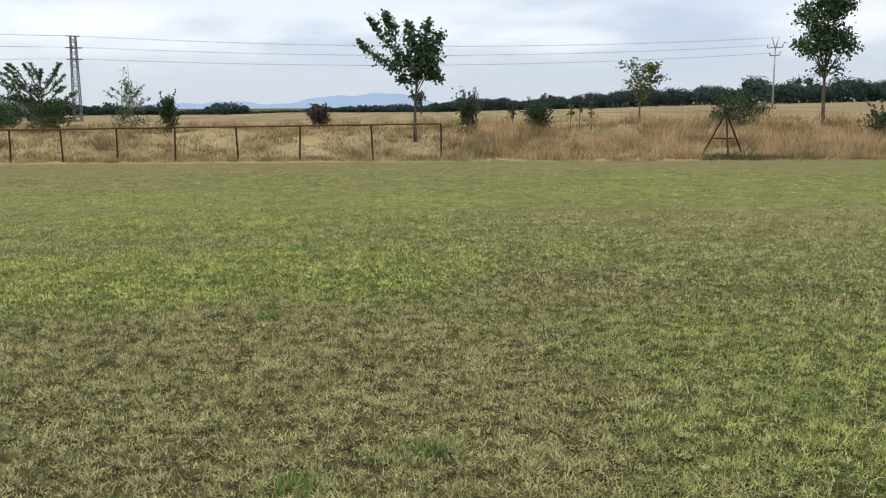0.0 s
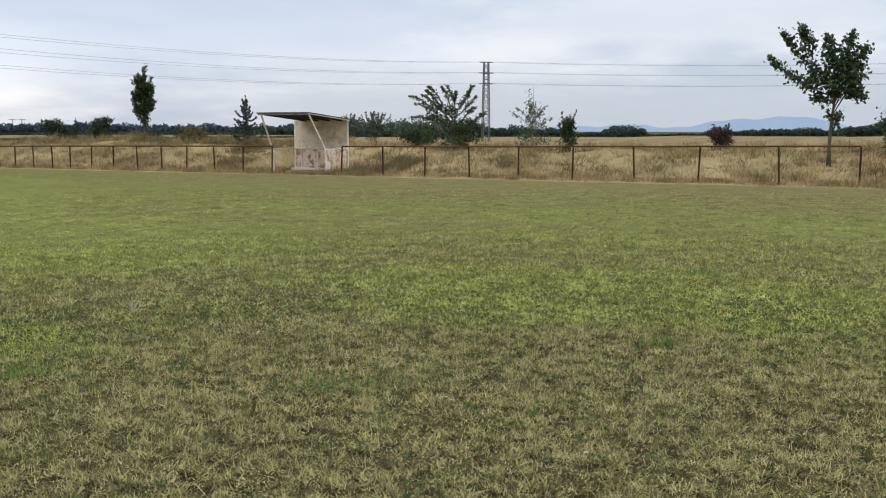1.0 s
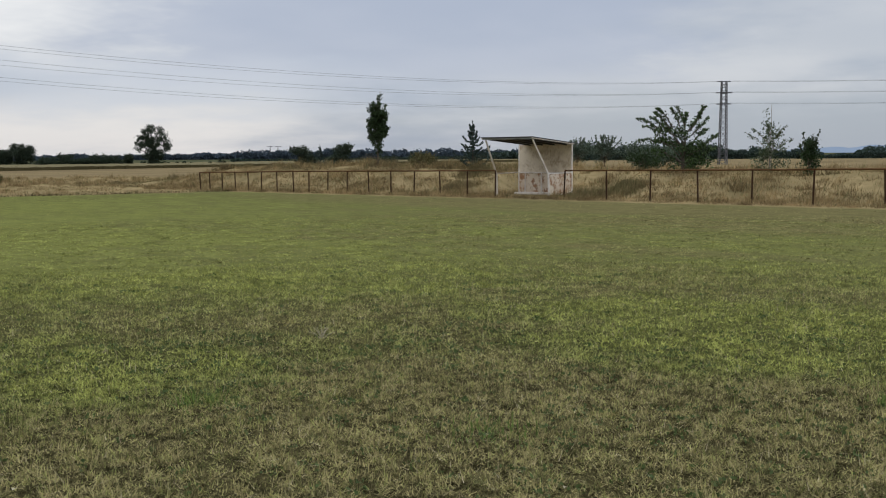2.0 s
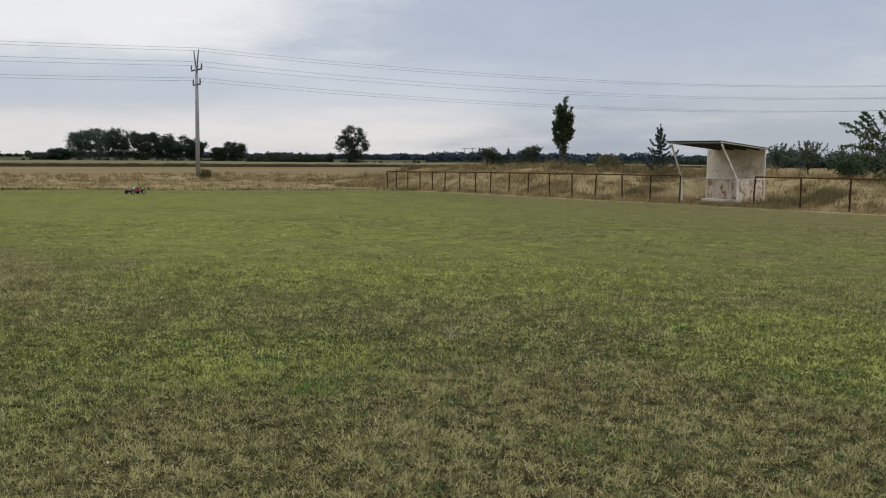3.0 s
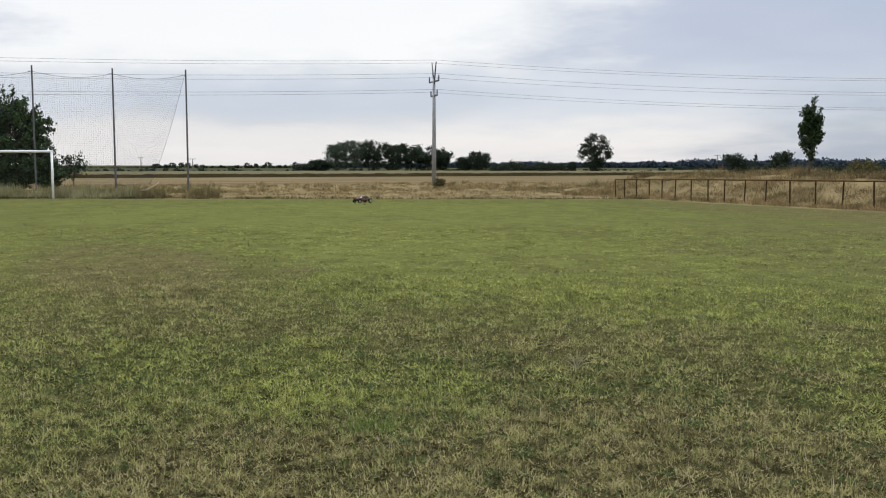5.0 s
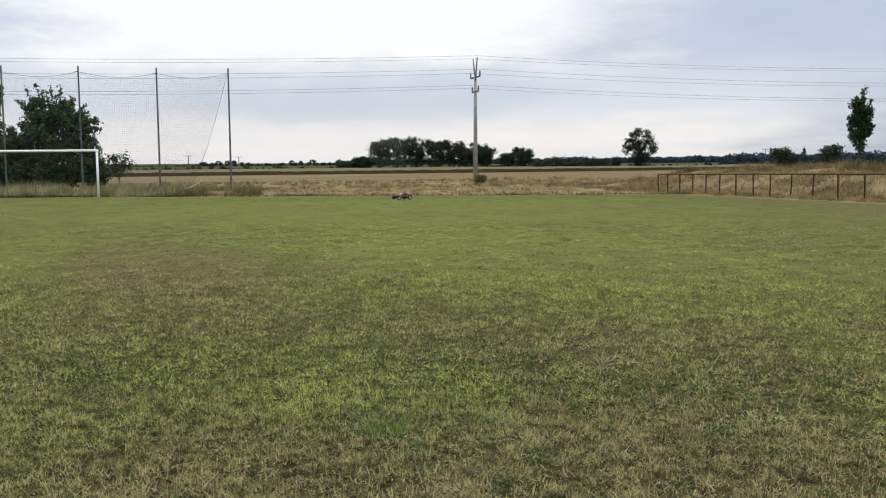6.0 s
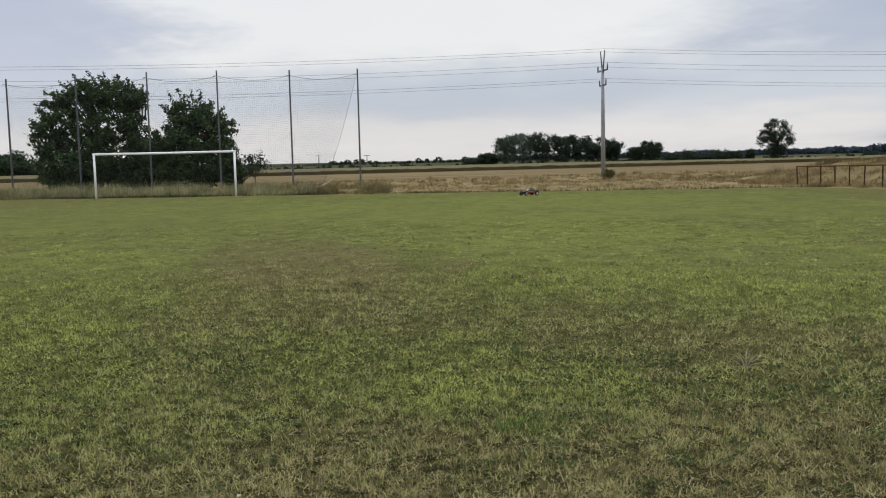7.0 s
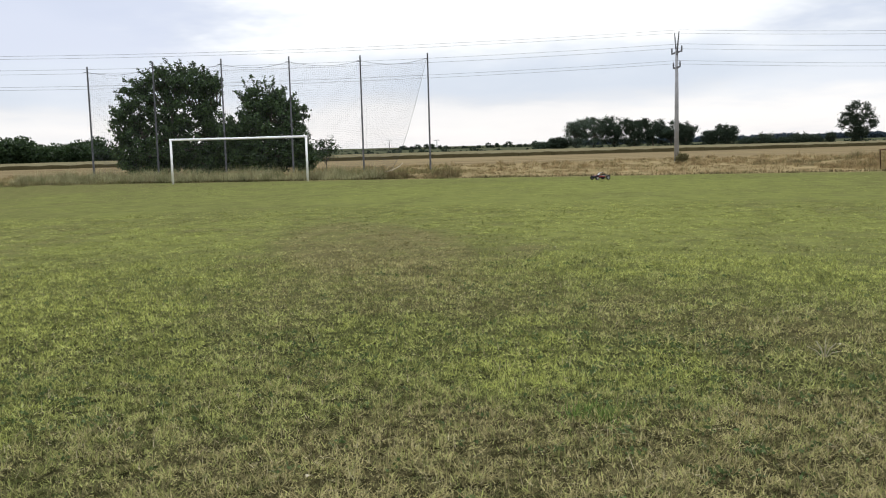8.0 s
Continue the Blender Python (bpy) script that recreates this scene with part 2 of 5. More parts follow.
def blade_material(name, lawn, far=0.0, dark=(0.084, 0.060, 0.028), light=(0.440, 0.322, 0.160), tone_scale=1.0):
    m, k, p, out = material(name)
    geo = k.add("ShaderNodeNewGeometry")
    pos, r = geo.outputs["Position"], geo.outputs["Random Per Island"]
    if lawn:
        dry, lush = dryness(k, pos, 5.0 - 3.6 * far)
        pick = k.smooth(k.math("SUBTRACT", dry, r), -0.10, 0.10)
        v = k.math("FRACT", k.math("MULTIPLY", r, 37.7))
        tuft = k.smooth(k.noise(pos, 9.0 - 6.5 * far, 5.0 - 3.0 * far, 0.7), 0.36, 0.64)
        v = k.math("ADD", k.math("MULTIPLY", k.math("POWER", v, 1.4), 0.85 - 0.72 * far), k.math("MULTIPLY_ADD", tuft, 0.30, 0.06 + 0.24 * far))
        broad = k.smooth(k.noise(pos, 1.3, 6.0, 0.75), 0.38, 0.62)
        # dark flecks in the colour: low growth and the painted shadows of tufts
        low = k.smooth(k.noise(pos, 6.0 - 2.4 * far, 6.0 - 3.6 * far, 0.72), 0.38, 0.52)
        v = k.math("MULTIPLY", v, k.math("MULTIPLY", k.math("MULTIPLY_ADD", broad, 0.36 + 0.50 * far, 0.90 - 0.16 * far), k.math("MULTIPLY_ADD", low, 0.80 - 0.3 * far, 0.30 + 0.3 * far)))
        # scaled darker farther out so that single blades match the ground
        v = k.math("MULTIPLY", v, tone_scale)
        green = k.mix(v, BLADE_DARK, k.mix(lush, BLADE_LIGHT, BLADE_LUSH))
        straw = k.mix(v, STRAW_DARK, STRAW_LIGHT)
        col = k.mix(k.mix(0.25 + 0.75 * far, pick, dry), green, straw)
        if far < 0.8:
            clover = k.smooth(k.noise(pos, 4.6, 4.0, 0.7), 0.60, 0.66)
            col = k.mix(k.math("MULTIPLY", clover, 0.5), col, (0.060, 0.085, 0.030))
    else:
        n = k.noise(pos, 1.3, 4.0, 0.6)
        f = k.math("ADD", k.math("MULTIPLY", r, 0.4), k.math("MULTIPLY", k.smooth(n, 0.36, 0.64), 0.6))
        col = k.mix(f, dark, light)
        # brown patches put the shade of hollows into the grass colour
        col = k.mix(k.math("MULTIPLY", k.smooth(k.noise(pos, 0.75, 5.0, 0.7), 0.50, 0.60), 0.5), col, (0.100, 0.072, 0.036))
        col = k.mix(k.math("MULTIPLY", k.smooth(k.noise(pos, 0.23, 3.0), 0.55, 0.70), 0.45), col, (0.12, 0.12, 0.05))
        col = k.mix(k.smooth(r, 0.90, 0.96), col, (0.11, 0.12, 0.045))
    k.put(p.inputs["Base Color"], col)
    p.inputs["Roughness"].default_value = 0.9
    p.inputs["Specular IOR Level"].default_value = 0.0
    t = k.add("ShaderNodeBsdfTranslucent", {"Color": col})
    s = k.add("ShaderNodeMixShader", {0: 0.30 if lawn else 0.32, 1: p.outputs[0], 2: t.outputs[0]})
    k.put(out.inputs["Surface"], s.outputs[0])
    return m


LAWN_DARK, LAWN_LIGHT, LAWN_LUSH = (0.014, 0.015, 0.006), (0.105, 0.110, 0.036), (0.135, 0.146, 0.041)
THATCH_DARK, THATCH_LIGHT = (0.017, 0.014, 0.006), (0.121, 0.101, 0.046)
BLADE_DARK, BLADE_LIGHT, BLADE_LUSH = (0.028, 0.036, 0.011), (0.372, 0.388, 0.122), (0.432, 0.455, 0.122)
STRAW_DARK, STRAW_LIGHT = (0.034, 0.029, 0.013), (0.415, 0.352, 0.168)
GROUND = ground_material()
BLADES = blade_material("lawn_blades", True)
MID_BLADES = blade_material("lawn_blades_beyond", True, 0.42)
OUTER_BLADES = blade_material("lawn_blades_farther_out", True, 0.80, tone_scale=0.82)
FAR_BLADES = blade_material("distant_lawn_blades", True, 1.0, tone_scale=0.55)
HAY = blade_material("dry_grass", False)
RUSSET = blade_material("russet_dry_grass", False, 0.0, (0.19, 0.118, 0.056), (0.62, 0.44, 0.24))
STRAWS = blade_material("cut_stalks", False, 0.0, (0.26, 0.21, 0.12), (0.58, 0.50, 0.33))
TUSSOCK = blade_material("brown_tussock", False, 0.0, (0.090, 0.070, 0.034), (0.230, 0.180, 0.090))
TUFT = leaf("lush_blades", (0.065, 0.100, 0.022), (0.180, 0.245, 0.058), 0.7, 0.10)
WEED = leaf("weed_leaves", (0.036, 0.056, 0.018), (0.105, 0.140, 0.046), 0.7, 0.12)
STRAW_LEAF = worn("dry_leaf", (0.36, 0.32, 0.22), (0.22, 0.18, 0.11), 30.0, 0.8)
RANK = blade_material("rank_grass", False, 0.0, (0.066, 0.064, 0.025), (0.270, 0.240, 0.110))
FRINGE = blade_material("pale_rank_grass", False, 0.0, (0.120, 0.122, 0.056), (0.400, 0.372, 0.205))
# dark rank grass, also the painted shadow line along the lawn's edge
EDGE = blade_material("rank_and_shade_grass", False, 0.0, (0.030, 0.028, 0.012), (0.095, 0.082, 0.036))
RUST = worn("rusty_steel", (0.105, 0.050, 0.018), (0.036, 0.019, 0.009), 9.0, 0.9, 0.0)
DARK_RUST = worn("dark_rusty_steel", (0.050, 0.026, 0.013), (0.022, 0.013, 0.009), 9.0, 0.9, 0.0)
WHITE = worn("white_paint", (0.86, 0.85, 0.83), (0.60, 0.52, 0.43), 5.0, 0.5, 0.0, 60.0, 0.35)
OLD_WHITE = worn("old_white_paint", (0.74, 0.68, 0.60), (0.42, 0.31, 0.21), 4.0, 0.7, 0.0, 30.0, 0.55)
CREAM = worn("stained_cream_boards", (0.76, 0.66, 0.49), (0.36, 0.25, 0.15), 1.8, 0.8, 0.0, 14.0, 0.8)
PANEL = flaking("flaking_painted_panel")
TIN = worn("roof_sheet", (0.040, 0.040, 0.042), (0.02, 0.018, 0.017), 3.0, 0.6, 0.3)
GREY_PAINT = worn("weathered_grey_paint", (0.36, 0.36, 0.35), (0.20, 0.19, 0.17), 4.0, 0.8)
CONCRETE = worn("concrete", (0.33, 0.325, 0.32), (0.20, 0.195, 0.19), 2.0, 0.9)
GALV = worn("galvanised_steel", (0.13, 0.13, 0.135), (0.07, 0.068, 0.065), 4.0, 0.6, 0.5)
WIRE = worn("wire", (0.11, 0.11, 0.12), (0.07, 0.07, 0.07), 1.0, 0.6, 0.3)
NET = worn("net_cord", (0.080, 0.085, 0.090), (0.05, 0.05, 0.05), 2.0, 0.9)
BARK = worn("bark", (0.110, 0.092, 0.072), (0.050, 0.038, 0.028), 14.0, 0.95, 0.0, 50.0, 0.9)
PALE_BARK = worn("pale_bark", (0.34, 0.31, 0.26), (0.16, 0.14, 0.12), 10.0, 0.9)
MAPLE = leaf("maple_leaves", (0.018, 0.034, 0.018), (0.066, 0.104, 0.044))
YELLOWING = leaf("yellowing_leaves", (0.024, 0.046, 0.016), (0.130, 0.125, 0.030))
WALNUT = leaf("walnut_leaves", (0.003, 0.007, 0.003), (0.088, 0.138, 0.048), 0.5, 0.06)
DARKLEAF = leaf("shrub_leaves", (0.009, 0.016, 0.008), (0.042, 0.068, 0.024))
BIRCH = leaf("birch_leaves", (0.045, 0.062, 0.034), (0.120, 0.140, 0.080))
NEEDLE = leaf("needles", (0.020, 0.034, 0.030), (0.050, 0.074, 0.062), 0.6, 0.1)
PURPLE = leaf("purple_leaves", (0.034, 0.016, 0.020), (0.070, 0.036, 0.038))
FARLEAF = leaf("far_leaves", (0.016, 0.024, 0.016), (0.042, 0.057, 0.035), 0.7, 0.10)
# the next three leaf colours have the distance haze mixed in
FARWOOD = leaf("hazy_wood_leaves", (0.034, 0.048, 0.042), (0.054, 0.073, 0.062), 0.95, 0.1)
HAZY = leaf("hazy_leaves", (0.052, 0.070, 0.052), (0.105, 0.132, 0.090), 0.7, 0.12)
FARBLUE = leaf("haze_blue_leaves", (0.050, 0.066, 0.084), (0.070, 0.090, 0.110), 0.8, 0.05)
# crop colour for the front, with its shade painted in
CROP_SHADED = leaf("shaded_crop_stalks", (0.040, 0.032, 0.014), (0.076, 0.060, 0.028), 0.8, 0.05)
DRY_BUSH = leaf("dry_bush_leaves", (0.085, 0.078, 0.036), (0.165, 0.140, 0.066), 0.8, 0.1)
# the same crop seen from above, coloured as lit
CROP_LIT = leaf("lit_ripe_crop", (0.105, 0.092, 0.050), (0.150, 0.128, 0.072), 0.8, 0.05)


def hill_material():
    m, k, p, out = material("haze_glow_hills")
    # the ridge emits its own colour, with the distance haze painted into the blue
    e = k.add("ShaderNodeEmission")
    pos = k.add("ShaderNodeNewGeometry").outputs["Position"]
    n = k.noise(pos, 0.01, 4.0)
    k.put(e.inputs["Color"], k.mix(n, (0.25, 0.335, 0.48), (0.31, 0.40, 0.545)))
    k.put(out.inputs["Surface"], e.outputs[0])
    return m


HILLS = hill_material()


# ---- builders ----
class Geo:
    """Collects vertices and faces of one mesh."""

    def __init__(self):
        self.v, self.f = [], []

    def tube(self, pts, radii, sides=6, cap=True):
        pts = [Vector(p) for p in pts]
        if not isinstance(radii, (list, tuple)):
            radii = [radii] * len(pts)
        base = len(self.v)
        for i, p in enumerate(pts):
            d = (pts[min(i + 1, len(pts) - 1)] - pts[max(i - 1, 0)]).normalized()
            side = d.cross(Vector((0, 0, 1)) if abs(d.z) < 0.95 else Vector((1, 0, 0))).normalized()
            up = side.cross(d)
            for s in range(sides):
                a = 2 * math.pi * (s + 0.5) / sides
                self.v.append(tuple(p + (side * math.cos(a) + up * math.sin(a)) * radii[i]))
        for i in range(len(pts) - 1):
            for s in range(sides):
                a, c = base + i * sides + s, base + i * sides + (s + 1) % sides
                self.f.append((a, c, c + sides, a + sides))
        if cap:
            self.f.append(tuple(base + s for s in range(sides))[::-1])
            self.f.append(tuple(base + (len(pts) - 1) * sides + s for s in range(sides)))
        return self

    def box(self, centre, size, turn=None, chamfer=None):
        """A box with chamfered edges."""
        hx, hy, hz = (s / 2 for s in size)
        c = chamfer if chamfer is not None else min(size) * 0.12
        bm = bmesh.new()
        for sx in (-1, 1):
            for sy in (-1, 1):
                for sz in (-1, 1):
                    for q in ((sx * hx, sy * (hy - c), sz * (hz - c)), (sx * (hx - c), sy * hy, sz * (hz - c)), (sx * (hx - c), sy * (hy - c), sz * hz)):
                        bm.verts.new(q)
        bmesh.ops.convex_hull(bm, input=bm.verts)
        bmesh.ops.dissolve_limit(bm, angle_limit=0.01, verts=bm.verts, edges=bm.edges)
        m = Matrix.Translation(centre) @ (turn.to_4x4() if turn else Matrix())
        base = len(self.v)
        bm.verts.index_update()
        self.v += [tuple(m @ v.co) for v in bm.verts]
        self.f += [tuple(base + v.index for v in f.verts) for f in bm.faces]
        bm.free()
        return self

    def beam(self, a, c, w, d):
        """A square bar from a to c."""
        a, c = Vector(a), Vector(c)
        q = (c - a).to_track_quat("Z", "Y").to_matrix()
        return self.box((a + c) / 2, (w, d, (c - a).length), q)

    def lathe(self, profile, centre=(0, 0, 0), axis="z", sides=16):
        base = len(self.v)
        for r, z in profile:
            for s in range(sides):
                a = 2 * math.pi * s / sides
                q = (r * math.cos(a), r * math.sin(a), z)
                if axis == "y":
                    q = (q[0], q[2], q[1])
                elif axis == "x":
                    q = (q[2], q[0], q[1])
                self.v.append(tuple(Vector(q) + Vector(centre)))
        for i in range(len(profile) - 1):
            for s in range(sides):
                a, c = base + i * sides + s, base + i * sides + (s + 1) % sides
                self.f.append((a, c, c + sides, a + sides))
        self.f.append(tuple(base + s for s in range(sides))[::-1])
        self.f.append(tuple(base + (len(profile) - 1) * sides + s for s in range(sides)))
        return self

    def mesh(self, name, mat, smooth=False):
        me = bpy.data.meshes.new(name)
        me.from_pydata(self.v, [], self.f)
        bm = bmesh.new()
        bm.from_mesh(me)
        bmesh.ops.recalc_face_normals(bm, faces=bm.faces)
        bm.to_mesh(me)
        bm.free()
        me.materials.append(mat)
        if smooth:
            me.polygons.foreach_set("use_smooth", [True] * len(me.polygons))
        return me


def part(name, geo, mat, parent, label="", smooth=False, at=None):
    me = geo if isinstance(geo, bpy.types.Mesh) else geo.mesh(name, mat, smooth)
    ob = new(name, me)
    ob.parent = parent
    if at is not None:
        ob.location = at
    return tagged(ob, label)


def thing(name, at, label, category, group="", turn=0.0, kind=""):
    ob = new(name)
    ob.empty_display_size = 0.2
    ob.location, ob.rotation_euler = at, (0, 0, radians(turn))
    return tagged(ob, label, category, group, kind)


def big_mesh(name, verts, loops, counts, mat):
    """A mesh from numpy arrays: vertices (n, 3), corner indices and corners a face."""
    me = bpy.data.meshes.new(name)
    me.vertices.add(len(verts))
    me.vertices.foreach_set("co", np.asarray(verts, np.float32).ravel())
    me.loops.add(len(loops))
    me.loops.foreach_set("vertex_index", np.asarray(loops, np.int32))
    counts = np.asarray(counts, np.int32)
    me.polygons.add(len(counts))
    me.polygons.foreach_set("loop_start", np.concatenate(([0], np.cumsum(counts)[:-1])).astype(np.int32))
    me.polygons.foreach_set("loop_total", counts)
    me.update(calc_edges=True)
    me.materials.append(mat)
    return me


def rise(x, y):
    """The height of the land: a flat pitch, a grassy bank behind its north fence, fields that climb to the east."""
    x, y = np.asarray(x, float), np.asarray(y, float)

    def step(v, lo, hi):
        t = np.clip((v - lo) / (hi - lo), 0, 1)
        return t * t * (3 - 2 * t)
    level = step(x, -25.6, -24.2) * (1 - step(x, -19.6, -18.4))
    bank = step(y - 3.4 * level, 34.2, 40.5) * (1 - 0.55 * step(y, 46, 60)) * step(x, -56, -44) * (1 + 0.26 * (1 - step(x, -32, -24))) * (0.88 + 0.22 * step(x, -10, 14))
    field = step(y, 60, 130) * 0.02 * np.clip(x, 0, 120)
    bumps = (np.sin(x * 0.9 + 1.3 * np.sin(y * 0.7)) * np.sin(y * 1.1 + x * 0.23)) * 0.14 * step(y - 3.4 * level, 34.5, 37) * (1 - step(y, 50, 60)) * step(x, -60, -45)
    return bank * 1.0 + field + bumps


def leaves_mesh(name, centres, size, mat, rng, droop=0.3):
    """Small pointed, slightly folded leaves at the given points."""
    n = len(centres)
    a = rng.normal(size=(n, 3))
    a[:, 2] -= droop
    a /= np.linalg.norm(a, axis=1)[:, None]
    c = np.cross(a, rng.normal(size=(n, 3)))
    c /= np.linalg.norm(c, axis=1)[:, None] + 1e-9
    u = np.cross(a, c)
    s = (size * rng.uniform(0.6, 1.25, n))[:, None]
    v = np.stack((centres - a * s * 0.5, centres + c * s * 0.32 + u * s * 0.08, centres + a * s * 0.5, centres - c * s * 0.32 + u * s * 0.08), 1).reshape(-1, 3)
    i = np.arange(n)[:, None] * 4
    loops = (i + np.array([0, 1, 2, 0, 2, 3])).ravel()
    return big_mesh(name, v, loops, np.full(2 * n, 3), mat)


def crown_points(blobs, n, rng, clump=0.22, per=22):
    """Points in clumps that fill the given ellipsoids (centre, radii), thicker towards the outside."""
    w = np.array([r[0] * r[1] * r[2] for _, r in blobs]) ** 0.75
    m = max(1, n // per)
    which = rng.choice(len(blobs), m, p=w / w.sum())
    d = rng.normal(size=(m, 3))
    d /= np.linalg.norm(d, axis=1)[:, None]
    rad = rng.uniform(0.12, 1.0, m) ** 0.45
    mid = np.array([blobs[j][0] for j in which])
    rr = np.array([blobs[j][1] for j in which])
    hubs = mid + d * rad[:, None] * rr
    sel = rng.integers(0, m, n)
    return hubs, hubs[sel] + rng.normal(size=(n, 3)) * clump * np.array((1, 1, 0.8))


def tree(name, at, trunk, blobs, count, size, mat, label, category="tree", bark=None, seed=1, clump=0.22, per=22, group="", limbs=26, droop=0.3, sprays=()):
    """A tapered trunk (height, radius, lean x, lean y), limbs to the clumps, a crown of leaves, and leafy boughs (from, to, arch, leaves, spread)."""
    rng = np.random.default_rng(seed)
    bark = bark or BARK
    t = thing(name, at, label, category, group)
    h, r, lx, ly = trunk
    hubs, pts = crown_points(blobs, count, rng, clump, per)
    path = [(lx * q * q + 0.04 * math.sin(5 * q + seed) * h * 0.2, ly * q * q + 0.03 * math.sin(4 * q + 2 * seed) * h * 0.2, h * q - 0.15 * (q == 0)) for q in np.linspace(0, 1, 7)]
    stem = Geo().tube(path, [r * (1.25 if q == 0 else 1 - 0.8 * q / 6) for q in range(7)], 8)
    zs = [p[2] for p in path]
    near = math.hypot(at[0], at[1]) < 75

    def limb(way, radii):
        if near:
            part("limb", Geo().tube(way, radii, 5, False), bark, t, smooth=True)
        else:
            stem.tube(way, radii, 5, False)
    for j in rng.permutation(len(hubs))[:limbs]:
        tip = Vector(hubs[j])
        z0 = min(max(0.25 * h, tip.z - rng.uniform(0.5, 0.95) * math.hypot(tip.x, tip.y) - 0.15 * h), 0.97 * h)
        f = z0 / h
        a = Vector((np.interp(z0, zs, [p[0] for p in path]), np.interp(z0, zs, [p[1] for p in path]), z0))
        mid = a.lerp(tip, 0.5) + Vector((0, 0, 0.12 * (tip - a).length))
        r0 = max(r * (1 - 0.8 * f) * 0.5, 0.012)
        limb([a, mid, tip], [r0, r0 * 0.6, r0 * 0.2])
    for a, c, arch, leaves, wide in sprays:
        a, c = Vector(a), Vector(c)
        q = np.linspace(0, 1, 7)
        way = [a.lerp(c, u) + Vector((0, 0, arch * 4 * u * (1 - u))) for u in q]
        limb(way, [r * 0.32 * (1 - 0.85 * u) + 0.004 for u in q])
        u = rng.uniform(0.22, 1.0, leaves)
        line = np.array([tuple(v) for v in way])
        along = np.stack([np.interp(u, q, line[:, ax]) for ax in range(3)], 1)
        pts = np.concatenate((pts, along + rng.normal(size=(leaves, 3)) * wide * (1.15 - 0.6 * u)[:, None]))
    part("trunk", stem, bark, t, smooth=True)
    part("crown", leaves_mesh("crown", pts, size, mat, rng, droop), None, t)
    return t


def stand(pts, height, width, rng, lean=0.35, mat=None, name="grass", bend=True, nod=None, mown=0.0):
    """Upright grass blades at points (n, 3) with heights (n) and widths (n)."""
    n = len(pts)
    b2 = rng.uniform(0, 2 * math.pi, n)
    a = b2 + math.pi / 2 + rng.normal(size=n) * 0.5
    side = np.stack((np.cos(a), np.sin(a), np.zeros(n)), 1)
    tilt = np.minimum(np.abs(rng.normal(size=n)) * lean, 1.42)
    if mown:
        tilt = np.where(rng.uniform(0, 1, n) < mown, rng.uniform(0.75 if mown < 0.9 else 1.0 if mown < 1.0 else 1.28, 1.5, n), tilt)
    away = np.stack((np.cos(b2) * np.sin(tilt), np.sin(b2) * np.sin(tilt), np.cos(tilt)), 1)
    if nod is not None:
        away[:, :2] += nod
        away /= np.linalg.norm(away, axis=1)[:, None]
    w, hh = (np.broadcast_to(width, n) / 2)[:, None], np.broadcast_to(height, n)[:, None]
    tip = pts + away * hh
    if not bend:
        v = np.stack((pts - side * w, pts + side * w, tip), 1).reshape(-1, 3)
        return big_mesh(name, v, np.arange(3 * n), np.full(n, 3), mat)
    mid = pts + away * hh * 0.55 + np.array((0, 0, 0.06)) * hh
    v = np.stack((pts - side * w, pts + side * w, mid + side * w * 0.8, mid - side * w * 0.8, tip), 1).reshape(-1, 3)
    i = np.arange(n)[:, None] * 5
    loops = (i + np.array([0, 1, 2, 3, 3, 2, 4])).ravel()
    return big_mesh(name, v, loops, np.tile((4, 3), n), mat)


# ---- the land ----
def spread(lo, hi, fine_lo, fine_hi, step, grow):
    """Grid lines: even between fine_lo and fine_hi, ever wider outside."""
    mid = list(np.arange(fine_lo, fine_hi + step / 2, step))
    up, s = [], step
    while (up[-1] if up else mid[-1]) < hi:
        s *= grow
        up.append((up[-1] if up else mid[-1]) + s)
    down, s = [], step
    while (down[-1] if down else mid[0]) > lo:
        s *= grow
        down.append((down[-1] if down else mid[0]) - s)
    return np.array(down[::-1] + mid + up)


gx, gy = spread(-4500, 4500, -66, 30, 0.8, 1.18), spread(-4500, 4500, 24, 62, 0.5, 1.18)
X, Y = np.meshgrid(gx, gy)
verts = np.stack((X.ravel(), Y.ravel(), rise(X, Y).ravel()), 1)
nx, ny = len(gx), len(gy)
i = (np.arange(ny - 1)[:, None] * nx + np.arange(nx - 1)).ravel()[:, None]
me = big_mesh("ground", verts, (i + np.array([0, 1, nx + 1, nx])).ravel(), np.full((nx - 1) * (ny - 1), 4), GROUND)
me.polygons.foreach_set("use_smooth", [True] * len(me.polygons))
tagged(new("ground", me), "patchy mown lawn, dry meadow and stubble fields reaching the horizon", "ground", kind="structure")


def hills():
    """The blue ridge far off."""
    g = Geo()
    xs = np.linspace(-1500, 60, 120)
    rng = np.random.default_rng(5)
    for x in xs:
        q = 20 + 40 * math.exp(-((x + 180) / 200) ** 2) + 24 * math.exp(-((x + 430) / 120) ** 2) + 10 * math.exp(-((x + 900) / 120) ** 2) + 3 * math.sin(x * 0.021) + 2.5 * math.sin(x * 0.047 + 1) + rng.uniform(-0.8, 0.8)
        q *= min(1.0, (60 - x) / 100 + 0.05) * min(1.0, (x + 1500) / 300 + 0.02)
        g.v += [(x, 4000 - 0.05 * x, -4), (x, 4000 - 0.05 * x, q), (x, 4200, q * 0.4)]
    for a in range(len(xs) - 1):
        for o in (0, 1):
            g.f.append((3 * a + o, 3 * a + 3 + o, 3 * a + 4 + o, 3 * a + 1 + o))
    tagged(new("hills", g.mesh("hills", HILLS, True)), "mountain ridge on the horizon, glowing in painted haze blue", "hills", kind="structure")


hills()


